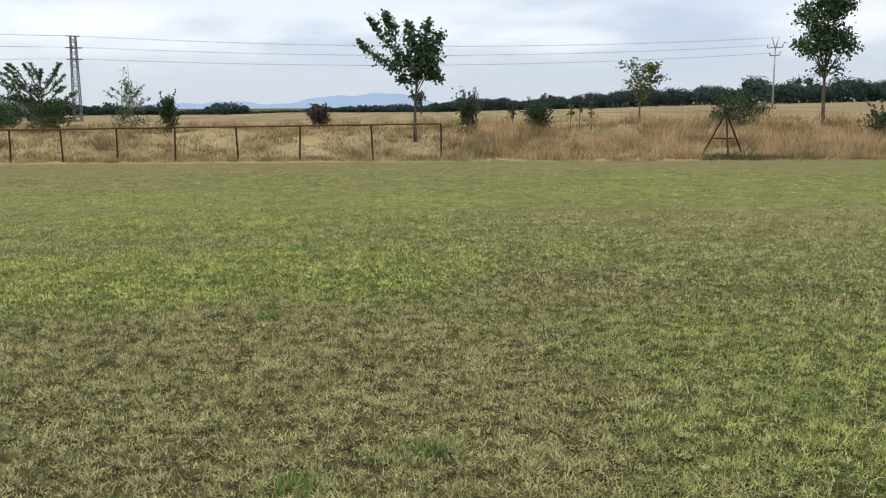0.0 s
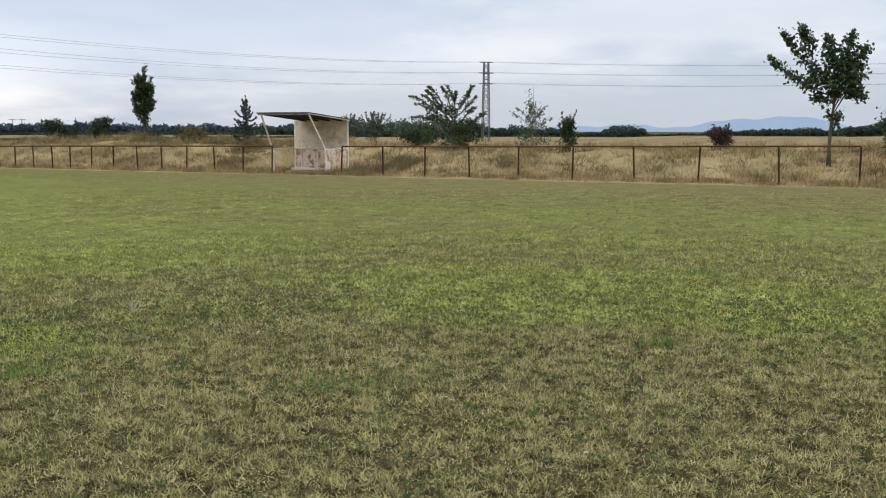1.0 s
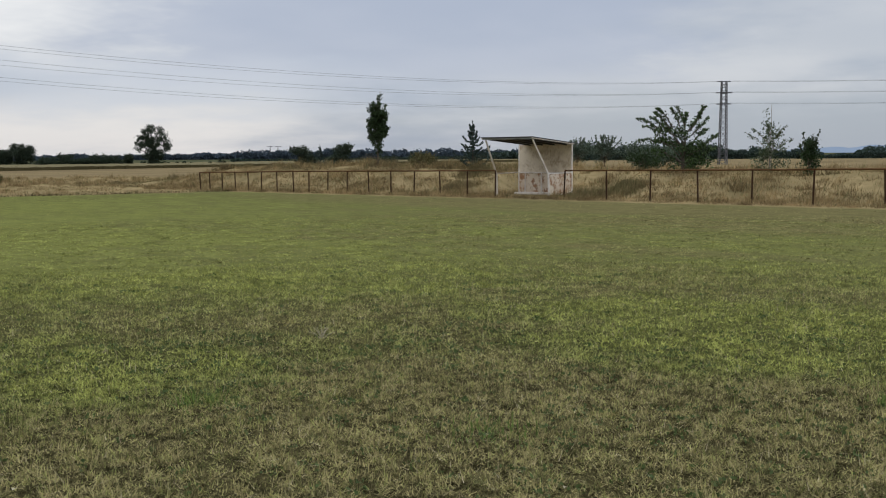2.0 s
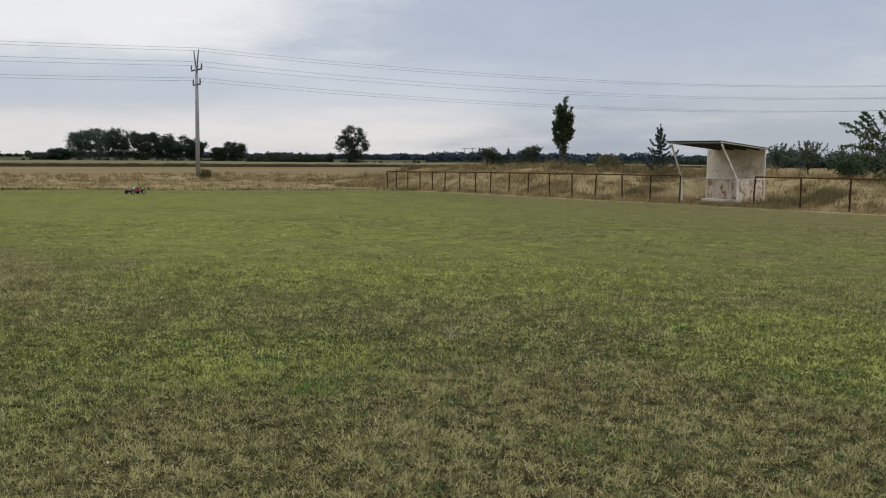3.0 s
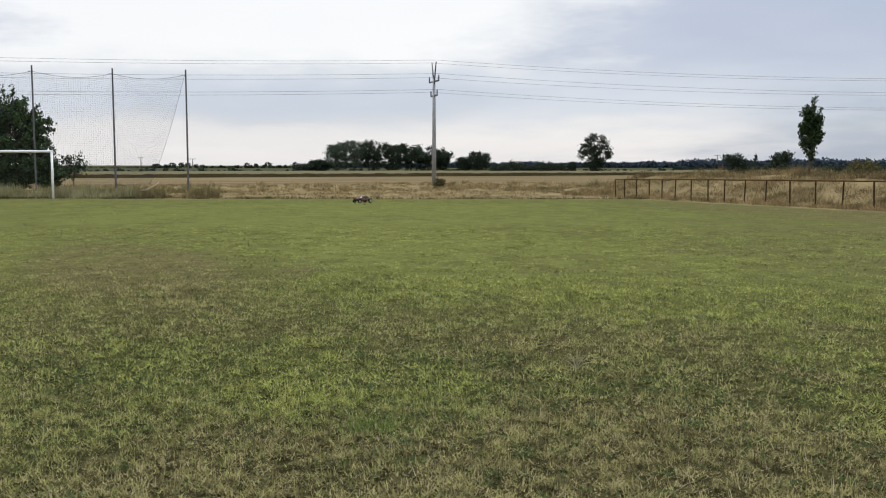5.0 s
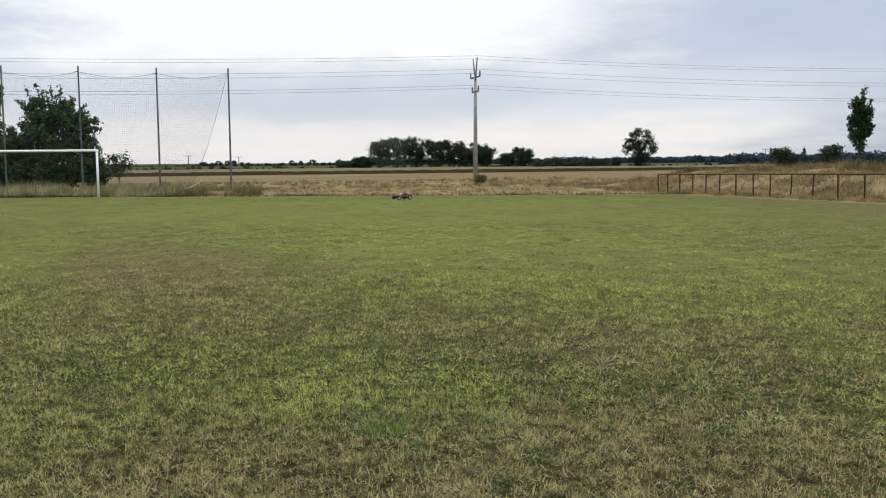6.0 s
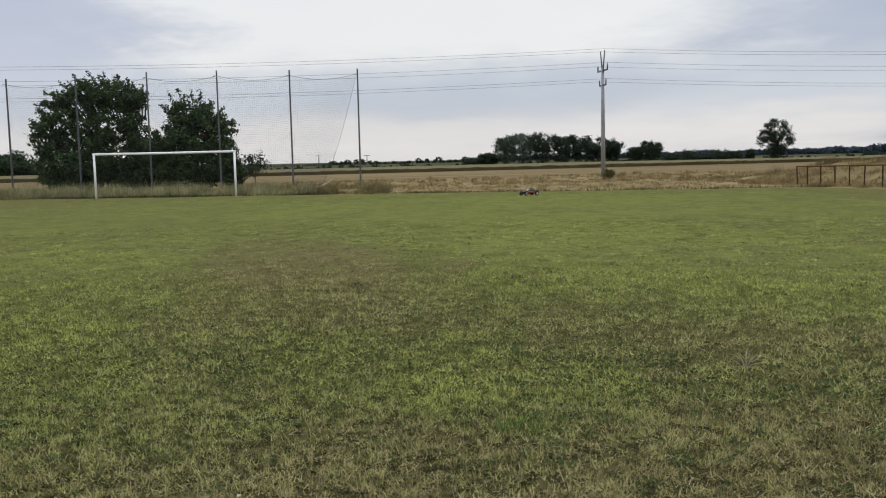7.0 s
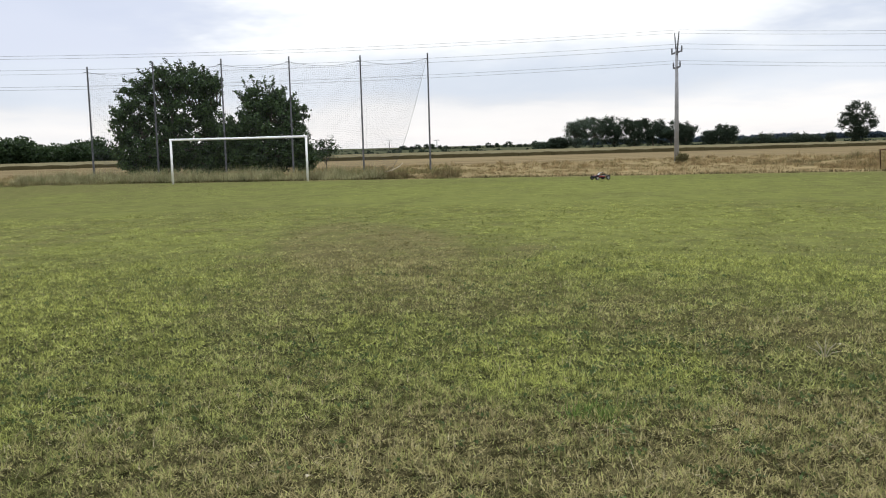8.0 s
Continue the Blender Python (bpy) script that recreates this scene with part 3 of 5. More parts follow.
# ---- far woods and fields ----
def far_woods(name, stations, per_tree, size, mat, label, seed, rows=2, gap=0.55, even=0.66):
    """Rows of trees along the land. Stations: bearing (degrees left of +y), distance, ground height, height of the trees."""
    rng = np.random.default_rng(seed)
    st = np.array(stations, float)
    pts, sizes = [], []
    inner = per_tree // 8
    per_tree += inner
    for row in range(rows):
        q = st[0, 0]
        while q < st[-1, 0]:
            d, z0, top = (np.interp(q, st[:, 0], st[:, c]) for c in (1, 2, 3))
            h = top * (even + (1.22 - even) * rng.uniform(0, 1) ** (1.3 if even > 0.5 else 2.4)) * (0.88 + 0.2 * math.sin(1.9 * q + seed) * math.sin(0.73 * q))
            w = h * rng.uniform(0.45, 0.72)
            d = d + row * 7 + rng.uniform(-3, 3)
            u = rng.normal(size=(per_tree, 3))
            u /= np.linalg.norm(u, axis=1)[:, None]
            u *= (rng.uniform(0.25, 1.0, per_tree) ** 0.4)[:, None]
            u[:inner] *= 0.62
            sizes.append(np.where(np.arange(per_tree) < inner, np.maximum(size, 0.30 * h), size))
            a = math.radians(q)
            low = rng.uniform(0, 1, per_tree) < 0.3
            z = np.where(low, rng.uniform(0, 0.5, per_tree) * h, h * 0.56 + u[:, 2] * h * 0.44)
            pts.append(np.stack((-math.sin(a) * d + u[:, 0] * w, math.cos(a) * d + u[:, 1] * w, z0 + z), 1))
            q += math.degrees(max(h, 1.5) * gap * rng.uniform(0.6, 1.4) / d)
    ob = new(name, leaves_mesh(name, np.concatenate(pts), np.concatenate(sizes), mat, rng))
    return tagged(ob, label, "woods", kind="stuff")


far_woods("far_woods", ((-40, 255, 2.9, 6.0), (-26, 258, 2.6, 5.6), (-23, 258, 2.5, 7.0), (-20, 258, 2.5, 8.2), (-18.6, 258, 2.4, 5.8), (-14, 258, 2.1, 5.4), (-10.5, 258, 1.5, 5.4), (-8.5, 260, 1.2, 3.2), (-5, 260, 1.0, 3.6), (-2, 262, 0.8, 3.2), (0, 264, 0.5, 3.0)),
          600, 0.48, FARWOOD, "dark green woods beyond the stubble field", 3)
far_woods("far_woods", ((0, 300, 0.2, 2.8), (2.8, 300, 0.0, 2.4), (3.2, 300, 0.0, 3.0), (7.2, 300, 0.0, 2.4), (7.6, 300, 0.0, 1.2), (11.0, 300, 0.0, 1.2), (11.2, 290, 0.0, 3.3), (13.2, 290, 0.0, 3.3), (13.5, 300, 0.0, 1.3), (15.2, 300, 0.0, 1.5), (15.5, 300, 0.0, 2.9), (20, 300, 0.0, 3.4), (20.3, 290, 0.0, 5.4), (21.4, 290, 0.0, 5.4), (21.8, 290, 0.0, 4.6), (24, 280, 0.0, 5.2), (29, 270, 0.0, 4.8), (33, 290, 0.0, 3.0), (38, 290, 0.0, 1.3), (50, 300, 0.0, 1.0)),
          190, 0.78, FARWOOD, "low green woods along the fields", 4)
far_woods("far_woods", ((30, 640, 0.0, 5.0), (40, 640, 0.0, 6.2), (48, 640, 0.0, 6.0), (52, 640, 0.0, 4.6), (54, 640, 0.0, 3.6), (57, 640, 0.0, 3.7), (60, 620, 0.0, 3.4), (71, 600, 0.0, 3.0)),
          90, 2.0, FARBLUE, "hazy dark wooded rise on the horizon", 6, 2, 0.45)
far_woods("far_woods", ((71, 560, 0.0, 4.2), (76, 560, 0.0, 3.4), (81.0, 560, 0.0, 4.0), (81.6, 560, 0.0, 0.8), (99, 500, 0.0, 0.9)),
          170, 0.9, FARLEAF, "scattered dark bushes on the horizon", 7, 1, 0.9, 0.12)
far_woods("hedge", ((50, 232, 0.0, 0.9), (54, 228, 0.0, 1.1), (61, 222, 0.0, 1.3), (64, 222, 0.0, 0.9), (75, 218, 0.0, 1.0), (77, 218, 0.0, 1.5), (83, 214, 0.0, 1.1), (98, 212, 0.0, 0.9)),
          70, 0.5, FARLEAF, "low uneven hedge along the far side of the crop", 9, 1, 0.8, 0.3)
far_woods("far_woods", ((97.6, 205, 0.0, 4.6), (98.6, 205, 0.0, 5.2), (99.6, 205, 0.0, 5.0), (100.4, 205, 0.0, 3.6), (101.4, 205, 0.0, 4.2), (102.3, 205, 0.0, 6.6), (103.4, 205, 0.0, 6.6), (104.4, 205, 0.0, 4.4), (106, 205, 0.0, 4.6), (118, 205, 0.0, 5.5)),
          640, 0.60, DARKLEAF, "dark green trees at the end of the field", 8, 2, 0.42)


def crop():
    """A ripe crop standing low across the stubble; its front is coloured shaded, its top lit."""
    rng = np.random.default_rng(11)
    xs, ys = np.linspace(-131, -200, 24), np.linspace(-160, 330, 220)
    X, Y = np.meshgrid(xs, ys)
    Z = 0.47 + 0.05 * np.sin(X * 2.1 + Y * 0.7) * np.sin(Y * 1.3) + rng.uniform(-0.04, 0.04, X.shape)
    Z[:, 0] = 0.0
    X[:, 0] += 0.1
    X[:, 1] = X[:, 0] - 0.3
    v = np.stack((X.ravel(), Y.ravel(), Z.ravel()), 1)
    i = (np.arange(len(ys) - 1)[:, None] * 24 + np.arange(23)).ravel()[:, None]
    me = big_mesh("crop", v, (i + np.array([0, 1, 25, 24])).ravel(), np.full(23 * 219, 4), CROP_LIT)
    body = tagged(new("crop", me), "band of ripe brown crop beyond the stubble", "crop", kind="stuff")
    ys = np.linspace(-160, 330, 620)
    tops = 0.48 + rng.uniform(-0.06, 0.08, 620)
    v = np.concatenate((np.stack((np.full(620, -130.6) + rng.uniform(-0.1, 0.1, 620), ys, np.full(620, -0.05)), 1), np.stack((np.full(620, -130.8) + rng.uniform(-0.15, 0.15, 620), ys, tops), 1)))
    q = np.arange(619)[:, None]
    part("front", big_mesh("front", v, (q + np.array([0, 1, 621, 620])).ravel(), np.full(619, 4), CROP_SHADED), None, body)
    n = 12000
    p = np.stack((-130.4 - rng.uniform(0, 1, n) ** 2 * 60, rng.uniform(-160, 330, n), np.full(n, 0.05)), 1)
    part("stalks", stand(p, rng.uniform(0.32, 0.56, n), 0.07, rng, 0.15, CROP_SHADED, "stalks"), None, body)


crop()

# single trees and the grove to the west
FAR_TREES = ((-172.0, 122.6, 8.7, 6.9, 3), (-211.8, 76.0, 7.6, 6.6, 4), (-210.2, 80.0, 8.4, 6.4, 5), (-208.6, 84.4, 7.7, 6.6, 13), (-206.6, 88.6, 6.9, 6.6, 6), (-205.0, 92.6, 7.3, 5.6, 7),
             (-203.4, 96.4, 6.6, 6.4, 8), (-202.2, 99.4, 5.8, 4.4, 9), (-198.0, 107.6, 5.4, 5.4, 10), (-199.8, 104.4, 3.6, 3.0, 11), (-213.3, 72.4, 3.0, 5.0, 12), (-214.5, 69.0, 1.8, 5.0, 14),
             (-188.4, 107.2, 1.8, 4.0, 15), (-186.4, 110.2, 2.6, 3.6, 16), (-184.6, 113.2, 1.7, 4.4, 17), (-182.8, 116.4, 2.4, 3.8, 18), (-181.2, 118.8, 2.1, 4.2, 19), (-179.0, 121.4, 2.5, 1.6, 20))
for x, y, h, w, seed in FAR_TREES:
    rng = np.random.default_rng(seed)
    lone, bush = seed == 3, seed > 14
    blobs = [((rng.uniform(-0.36, 0.36) * w, rng.uniform(-0.36, 0.36) * w, h * rng.uniform(0.40, 0.84)), (w * rng.uniform(0.17, 0.28), w * rng.uniform(0.17, 0.28), h * rng.uniform(0.10, 0.16))) for _ in range(16)]
    blobs.append(((0, 0, h * 0.34), (w * 0.46, w * 0.46, h * 0.32)))
    if lone:
        # an open fan of leafy boughs over a short trunk
        blobs = [((0.57 * w * a, 0.82 * w * a + rng.uniform(-0.1, 0.1) * w, h * c), (w * q * 1.25, w * q * 1.25, h * q * 1.1)) for a, c, q in (
            (-0.38, 0.60, 0.13), (-0.34, 0.43, 0.11), (-0.21, 0.76, 0.13), (-0.02, 0.88, 0.12), (0.18, 0.82, 0.12), (0.36, 0.66, 0.13), (0.37, 0.47, 0.11), (0.12, 0.60, 0.15),
            (-0.12, 0.56, 0.15), (0.0, 0.36, 0.15), (0.20, 0.30, 0.14), (-0.20, 0.28, 0.12), (0.06, 0.16, 0.14), (0.0, 0.06, 0.16), (0.24, 0.17, 0.08))]
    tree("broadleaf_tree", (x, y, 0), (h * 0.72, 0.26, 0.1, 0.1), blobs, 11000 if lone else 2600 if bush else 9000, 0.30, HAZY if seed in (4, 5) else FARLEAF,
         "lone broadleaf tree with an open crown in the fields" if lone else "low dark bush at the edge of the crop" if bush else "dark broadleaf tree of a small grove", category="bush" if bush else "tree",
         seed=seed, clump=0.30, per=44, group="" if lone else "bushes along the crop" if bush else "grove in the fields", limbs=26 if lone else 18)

# ---- trees and shrubs on the bank ----
def ground_at(x, y):
    return float(rise(x, y))


def planted(name, x, y, *rest, **more):
    return tree(name, (x, y, ground_at(x, y)), *rest, **more)


planted("maple_tree", -0.62, 37.6, (3.4, 0.085, 0.25, 0.0),
        [((0.2, 0, 2.95), (0.62, 0.6, 0.55)), ((-0.45, 0.1, 3.3), (0.42, 0.4, 0.34)), ((0.75, 0, 3.3), (0.42, 0.4, 0.55)), ((0.35, 0, 3.7), (0.36, 0.4, 0.4)), ((0.05, 0, 1.95), (0.26, 0.3, 0.35)), ((-0.1, 0, 3.9), (0.3, 0.3, 0.3))],
        1900, 0.17, MAPLE, "young maple with dark green leaves leaning over the fence", seed=21, clump=0.13, limbs=36,
        sprays=(((-0.1, 0, 2.6), (-2.30, 0, 4.05), -0.14, 360, 0.14), ((0, 0, 2.9), (-1.85, 0.1, 5.0), -0.15, 340, 0.13), ((-0.7, 0, 3.9), (-1.15, 0.0, 5.1), 0.05, 330, 0.17), ((0.1, 0, 3.2), (-0.25, 0, 4.75), 0.0, 380, 0.17),
                ((0.3, 0, 3.2), (0.55, 0, 4.85), 0.0, 380, 0.17), ((0.4, 0, 3.0), (1.1, 0, 4.35), 0.1, 320, 0.16), ((0.3, 0, 2.6), (1.05, 0.1, 2.5), 0.15, 260, 0.16), ((0.1, 0, 1.3), (0.3, 0, 1.9), 0.0, 60, 0.12), ((0.05, 0, 2.3), (-0.65, 0, 2.5), 0.1, 160, 0.14)))
planted("maple_tree", 17.1, 40.1, (4.6, 0.085, -0.05, 0.0),
        [((-0.35, 0, 4.6), (0.9, 0.9, 0.85)), ((-0.5, 0, 3.4), (0.8, 0.8, 0.7)), ((0.35, 0, 5.2), (0.8, 0.8, 0.8)), ((0.45, 0, 3.6), (0.7, 0.7, 0.5)), ((1.0, 0, 3.3), (0.35, 0.4, 0.38)), ((0.1, 0, 2.4), (0.5, 0.5, 0.4)), ((0.1, 0, 6.0), (0.6, 0.6, 0.4))],
        5200, 0.17, MAPLE, "tall young maple with a full green crown", seed=22, clump=0.19, limbs=40)
planted("young_tree", 9.2, 40.6, (2.1, 0.05, 0.0, 0.0),
        [((0, 0, 1.9), (0.55, 0.5, 0.5)), ((-0.55, 0, 2.5), (0.38, 0.3, 0.22)), ((0.45, 0, 2.5), (0.3, 0.3, 0.28)), ((0.8, 0, 1.95), (0.35, 0.3, 0.14)), ((0, 0, 1.3), (0.28, 0.3, 0.35))],
        900, 0.15, YELLOWING, "small tree with yellowing leaves in tall dry grass", seed=23, clump=0.14, limbs=22)
SHRUBS = ((1.55, 38.5, 1.75, 0.62, DARKLEAF, "upright dark green shrub beside the fence end", 31), (4.45, 38.4, 1.35, 0.62, DARKLEAF, "loose dark green shrub in dry grass", 32),
          (13.25, 39.6, 1.45, 2.0, DARKLEAF, "wide dark green bush behind the steel frame", 33), (18.6, 37.4, 1.6, 1.0, DARKLEAF, "dense dark green bush in dry grass", 34),
          (-11.45, 40.6, 1.7, 0.50, DARKLEAF, "narrow dark green shrub on the bank", 35), (-5.0, 41.9, 0.95, 0.68, PURPLE, "low purple-leaved shrub on the bank", 36),
          (-20.6, 44.5, 1.1, 1.15, DARKLEAF, "low dark shrub behind the walnut", 37), (-27.0, 45.5, 1.1, 1.2, DARKLEAF, "low dark shrub on the bank", 38), (-32.4, 41.2, 0.8, 0.95, DRY_BUSH, "low half-dry bush on top of the bank", 46),
          (-64.3, 33.4, 0.62, 0.5, DRY_BUSH, "small brown bush beside the power pole", 39))
for x, y, h, w, mat, label, seed in SHRUBS:
    rng = np.random.default_rng(seed)
    blobs = [((rng.uniform(-0.5, 0.5) * w, rng.uniform(-0.5, 0.5) * w, h * rng.uniform(0.35, 0.82)), (w * rng.uniform(0.3, 0.5), w * rng.uniform(0.3, 0.5), h * rng.uniform(0.14, 0.24))) for _ in range(7)]
    blobs.append(((0, 0, h * 0.36), (w * 0.7, w * 0.7, h * 0.34)))
    shoots = [((0.2 * w * math.cos(2.4 * q), 0.2 * w * math.sin(2.4 * q), 0.3 * h), (w * rng.uniform(0.3, 0.95) * math.cos(2.4 * q), w * rng.uniform(0.3, 0.95) * math.sin(2.4 * q), h * rng.uniform(0.75, 1.18)), 0.03, 60, 0.055) for q in range(12)]
    planted("shrub", x, y, (h * 0.6, 0.04, 0.0, 0.0), blobs, int(1100 + 700 * w), 0.10, mat, label, category="shrub", seed=seed, clump=0.12, limbs=16, sprays=shoots)
planted("walnut_tree", -17.1, 41.0, (1.7, 0.09, 0.10, 0.0),
        [((0.1, 0, 0.45), (0.8, 0.6, 0.40)), ((0.8, 0, 0.75), (0.65, 0.5, 0.5)), ((-0.8, 0, 0.75), (0.55, 0.4, 0.30)), ((0.75, 0, 1.35), (0.55, 0.45, 0.36)), ((0.05, 0, 1.15), (0.55, 0.45, 0.26)), ((-0.75, 0, 1.60), (0.80, 0.4, 0.26)), ((-1.0, 0, 2.0), (0.55, 0.3, 0.22)), ((0.0, 0, 1.9), (0.40, 0.3, 0.26)), ((0.25, 0, 2.25), (0.22, 0.2, 0.22))],
        3000, 0.12, WALNUT, "spreading young tree with arching leafy branches", seed=41, clump=0.12, per=30, limbs=44,
        sprays=[((ox + 0.06 * math.sin(q), 0.1 * math.cos(q), oz), (ex, 0.4 * math.sin(2.3 * q), ez), arch, 120, 0.062) for q, (ox, oz, ex, ez, arch) in enumerate((
            (-0.9, 1.75, -2.35, 2.55, 0.16), (-0.9, 1.65, -2.15, 2.20, 0.12), (-0.8, 1.30, -2.15, 1.50, 0.14), (-0.8, 1.95, -1.78, 2.62, 0.10), (-0.6, 2.05, -1.50, 2.82, 0.12), (-0.5, 2.1, -1.20, 2.98, 0.16), (-0.2, 2.1, -0.80, 3.0, 0.10),
            (0.0, 2.1, -0.28, 3.05, 0.0), (0.0, 2.2, 0.18, 2.75, 0.0), (0.2, 1.9, 0.75, 3.10, -0.12), (0.35, 1.9, 1.12, 3.02, -0.05), (0.4, 1.7, 1.12, 2.50, 0.0), (0.5, 1.5, 1.05, 2.02, 0.06), (0.9, 1.2, 1.75, 1.70, 0.12), (0.8, 0.8, 1.45, 1.15, 0.1), (-0.8, 0.9, -1.6, 1.05, 0.12)))])
planted("birch_tree", -13.55, 42.1, (2.95, 0.035, 0.0, 0.0),
        [((0, 0, 0.45), (0.8, 0.6, 0.4)), ((0, 0, 1.0), (0.66, 0.5, 0.42)), ((0.05, 0, 1.65), (0.42, 0.35, 0.42)), ((-0.03, 0, 2.3), (0.22, 0.2, 0.42)), ((0, 0, 2.95), (0.08, 0.1, 0.28))],
        1500, 0.10, BIRCH, "thin pale birch with sparse leaves", bark=PALE_BARK, seed=42, clump=0.11, limbs=46,
        sprays=(((0, 0, 0.9), (-1.15, 0, 1.75), 0.05, 50, 0.05), ((0, 0, 1.1), (-0.85, 0, 1.9), 0.1, 50, 0.05), ((0, 0, 1.2), (0.75, 0, 2.0), 0.1, 50, 0.05), ((0, 0, 0.8), (1.0, 0, 1.45), 0.08, 50, 0.06)))
poplar = planted("poplar_tree", -36.3, 41.9, (3.7, 0.07, 0.0, 0.0),
        [((0.03, 0, 1.2), (0.24, 0.24, 0.34)), ((-0.18, 0, 1.75), (0.38, 0.36, 0.38)), ((0.26, 0, 2.15), (0.38, 0.36, 0.40)), ((-0.30, 0, 2.55), (0.36, 0.34, 0.40)), ((0.24, 0, 3.0), (0.38, 0.36, 0.40)), ((-0.20, 0, 3.3), (0.30, 0.3, 0.38)), ((0.05, 0, 2.5), (0.36, 0.36, 0.8))],
        4400, 0.14, DARKLEAF, "narrow upright dark green tree on the bank", seed=43, clump=0.10, per=36, limbs=44,
        sprays=[((0.1 * sx, 0, 1.3 + 0.15 * q), (sx * (0.72 - 0.02 * q), 0.25 * math.sin(2 * q), 2.1 + 0.22 * q), 0.0, 100, 0.085) for q, sx in enumerate((-1, 1, -0.9, 1, -0.9, 0.8, -0.6, 0.7, -0.35, 0.45, 0.1))])
poplar.scale = (1.02, 1.02, 1.0)


for x, y, h, seed in ((4.8, 39.3, 1.55, 81), (5.95, 39.2, 1.3, 82), (6.3, 39.0, 1.6, 83), (6.78, 38.9, 1.45, 84), (3.5, 39.3, 1.0, 85)):
    planted("sapling", x, y, (h, 0.018, 0.05, 0.0), [((0, 0, h * 0.8), (0.10, 0.10, h * 0.2)), ((0.03, 0, h * 0.55), (0.12, 0.12, h * 0.15))],
            110, 0.10, PURPLE if seed % 2 else YELLOWING, "thin half-dry sapling in tall grass", category="sapling", seed=seed, clump=0.06, limbs=8, group="saplings east of the fence")


def conifer(x, y, h, w, seed, label):
    """A spruce: tiers of boughs round a straight trunk."""
    rng = np.random.default_rng(seed)
    t = thing("spruce_tree", (x, y, ground_at(x, y)), label, "tree")
    part("trunk", Geo().tube([(0, 0, -0.1), (0, 0, h)], [0.06, 0.01], 7), BARK, t, smooth=True)
    pts = []
    for n in range(40):
        tier = 0.06 + 0.88 * (n + rng.uniform(0, 1)) / 40
        a = 2.4 * n + rng.uniform(-0.5, 0.5)
        L = (w * (1.03 - tier) + 0.04) * rng.uniform(0.6, 1.22)
        rootz = h * tier
        tip = Vector((math.cos(a) * L, math.sin(a) * L, rootz + L * rng.uniform(0.22, 0.60)))
        mid = Vector((math.cos(a) * L * 0.55, math.sin(a) * L * 0.55, rootz - 0.05 * L))
        part("bough", Geo().tube([(0, 0, rootz), mid, tip], [0.012, 0.008, 0.003], 4, False), BARK, t)
        for q in np.linspace(0.12, 1.0, int(12 + 34 * L)):
            c = Vector((0, 0, rootz)).lerp(mid, q / 0.55) if q < 0.55 else mid.lerp(tip, (q - 0.55) / 0.45)
            fan = 0.08 * L * (1.05 - q) + 0.016
            pts += [tuple(c + Vector(rng.normal(size=3) * np.array((fan, fan, 0.022)) - np.array((0, 0, 0.02)))) for _ in range(3)]
    pts += [(0, 0, h * u) for u in np.linspace(0.9, 1.03, 14)]
    part("crown", leaves_mesh("crown", np.array(pts), 0.10, NEEDLE, rng, 0.1), None, t)


conifer(-28.9, 41.1, 2.6, 1.06, 51, "small dark blue-green spruce behind the shelter")
conifer(-66.7, 67.6, 2.9, 0.9, 52, "small dark spruce in the meadow")
# round bushes and trees beyond the bank
for x, y, h, w, seed in ((-67.9, 66.5, 2.8, 1.7, 61), (-65.2, 69.0, 3.1, 2.3, 62), (-62.0, 72.0, 2.1, 2.0, 63), (-59.3, 74.2, 2.1, 2.2, 64), (-46.2, 83.2, 2.9, 2.5, 65), (-43.7, 84.3, 3.1, 2.7, 66), (-40.7, 85.8, 2.6, 2.6, 67), (-38.6, 86.8, 2.2, 2.0, 68), (-26.5, 64.0, 1.9, 1.6, 69)):
    rng = np.random.default_rng(seed)
    blobs = [((rng.uniform(-0.4, 0.4) * w, rng.uniform(-0.4, 0.4) * w, h * rng.uniform(0.4, 0.85)), (w * 0.32, w * 0.32, h * 0.18)) for _ in range(7)]
    blobs.append(((0, 0, h * 0.36), (w * 0.5, w * 0.5, h * 0.34)))
    feathery = seed in (65, 66)
    shoots = [((0.1 * w * math.cos(q), 0.1 * w * math.sin(q), 0.3 * h), (w * (0.15 + 0.45 * (q % 3) / 2) * math.cos(2.4 * q), w * (0.15 + 0.45 * (q % 3) / 2) * math.sin(2.4 * q), h * rng.uniform(0.78, 1.05)), 0.0, 110, 0.10) for q in range(15 if feathery else 0)]
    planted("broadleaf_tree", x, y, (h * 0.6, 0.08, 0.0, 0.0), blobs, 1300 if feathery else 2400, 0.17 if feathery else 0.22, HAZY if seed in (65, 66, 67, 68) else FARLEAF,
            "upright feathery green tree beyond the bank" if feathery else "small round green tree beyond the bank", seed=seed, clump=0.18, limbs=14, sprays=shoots)

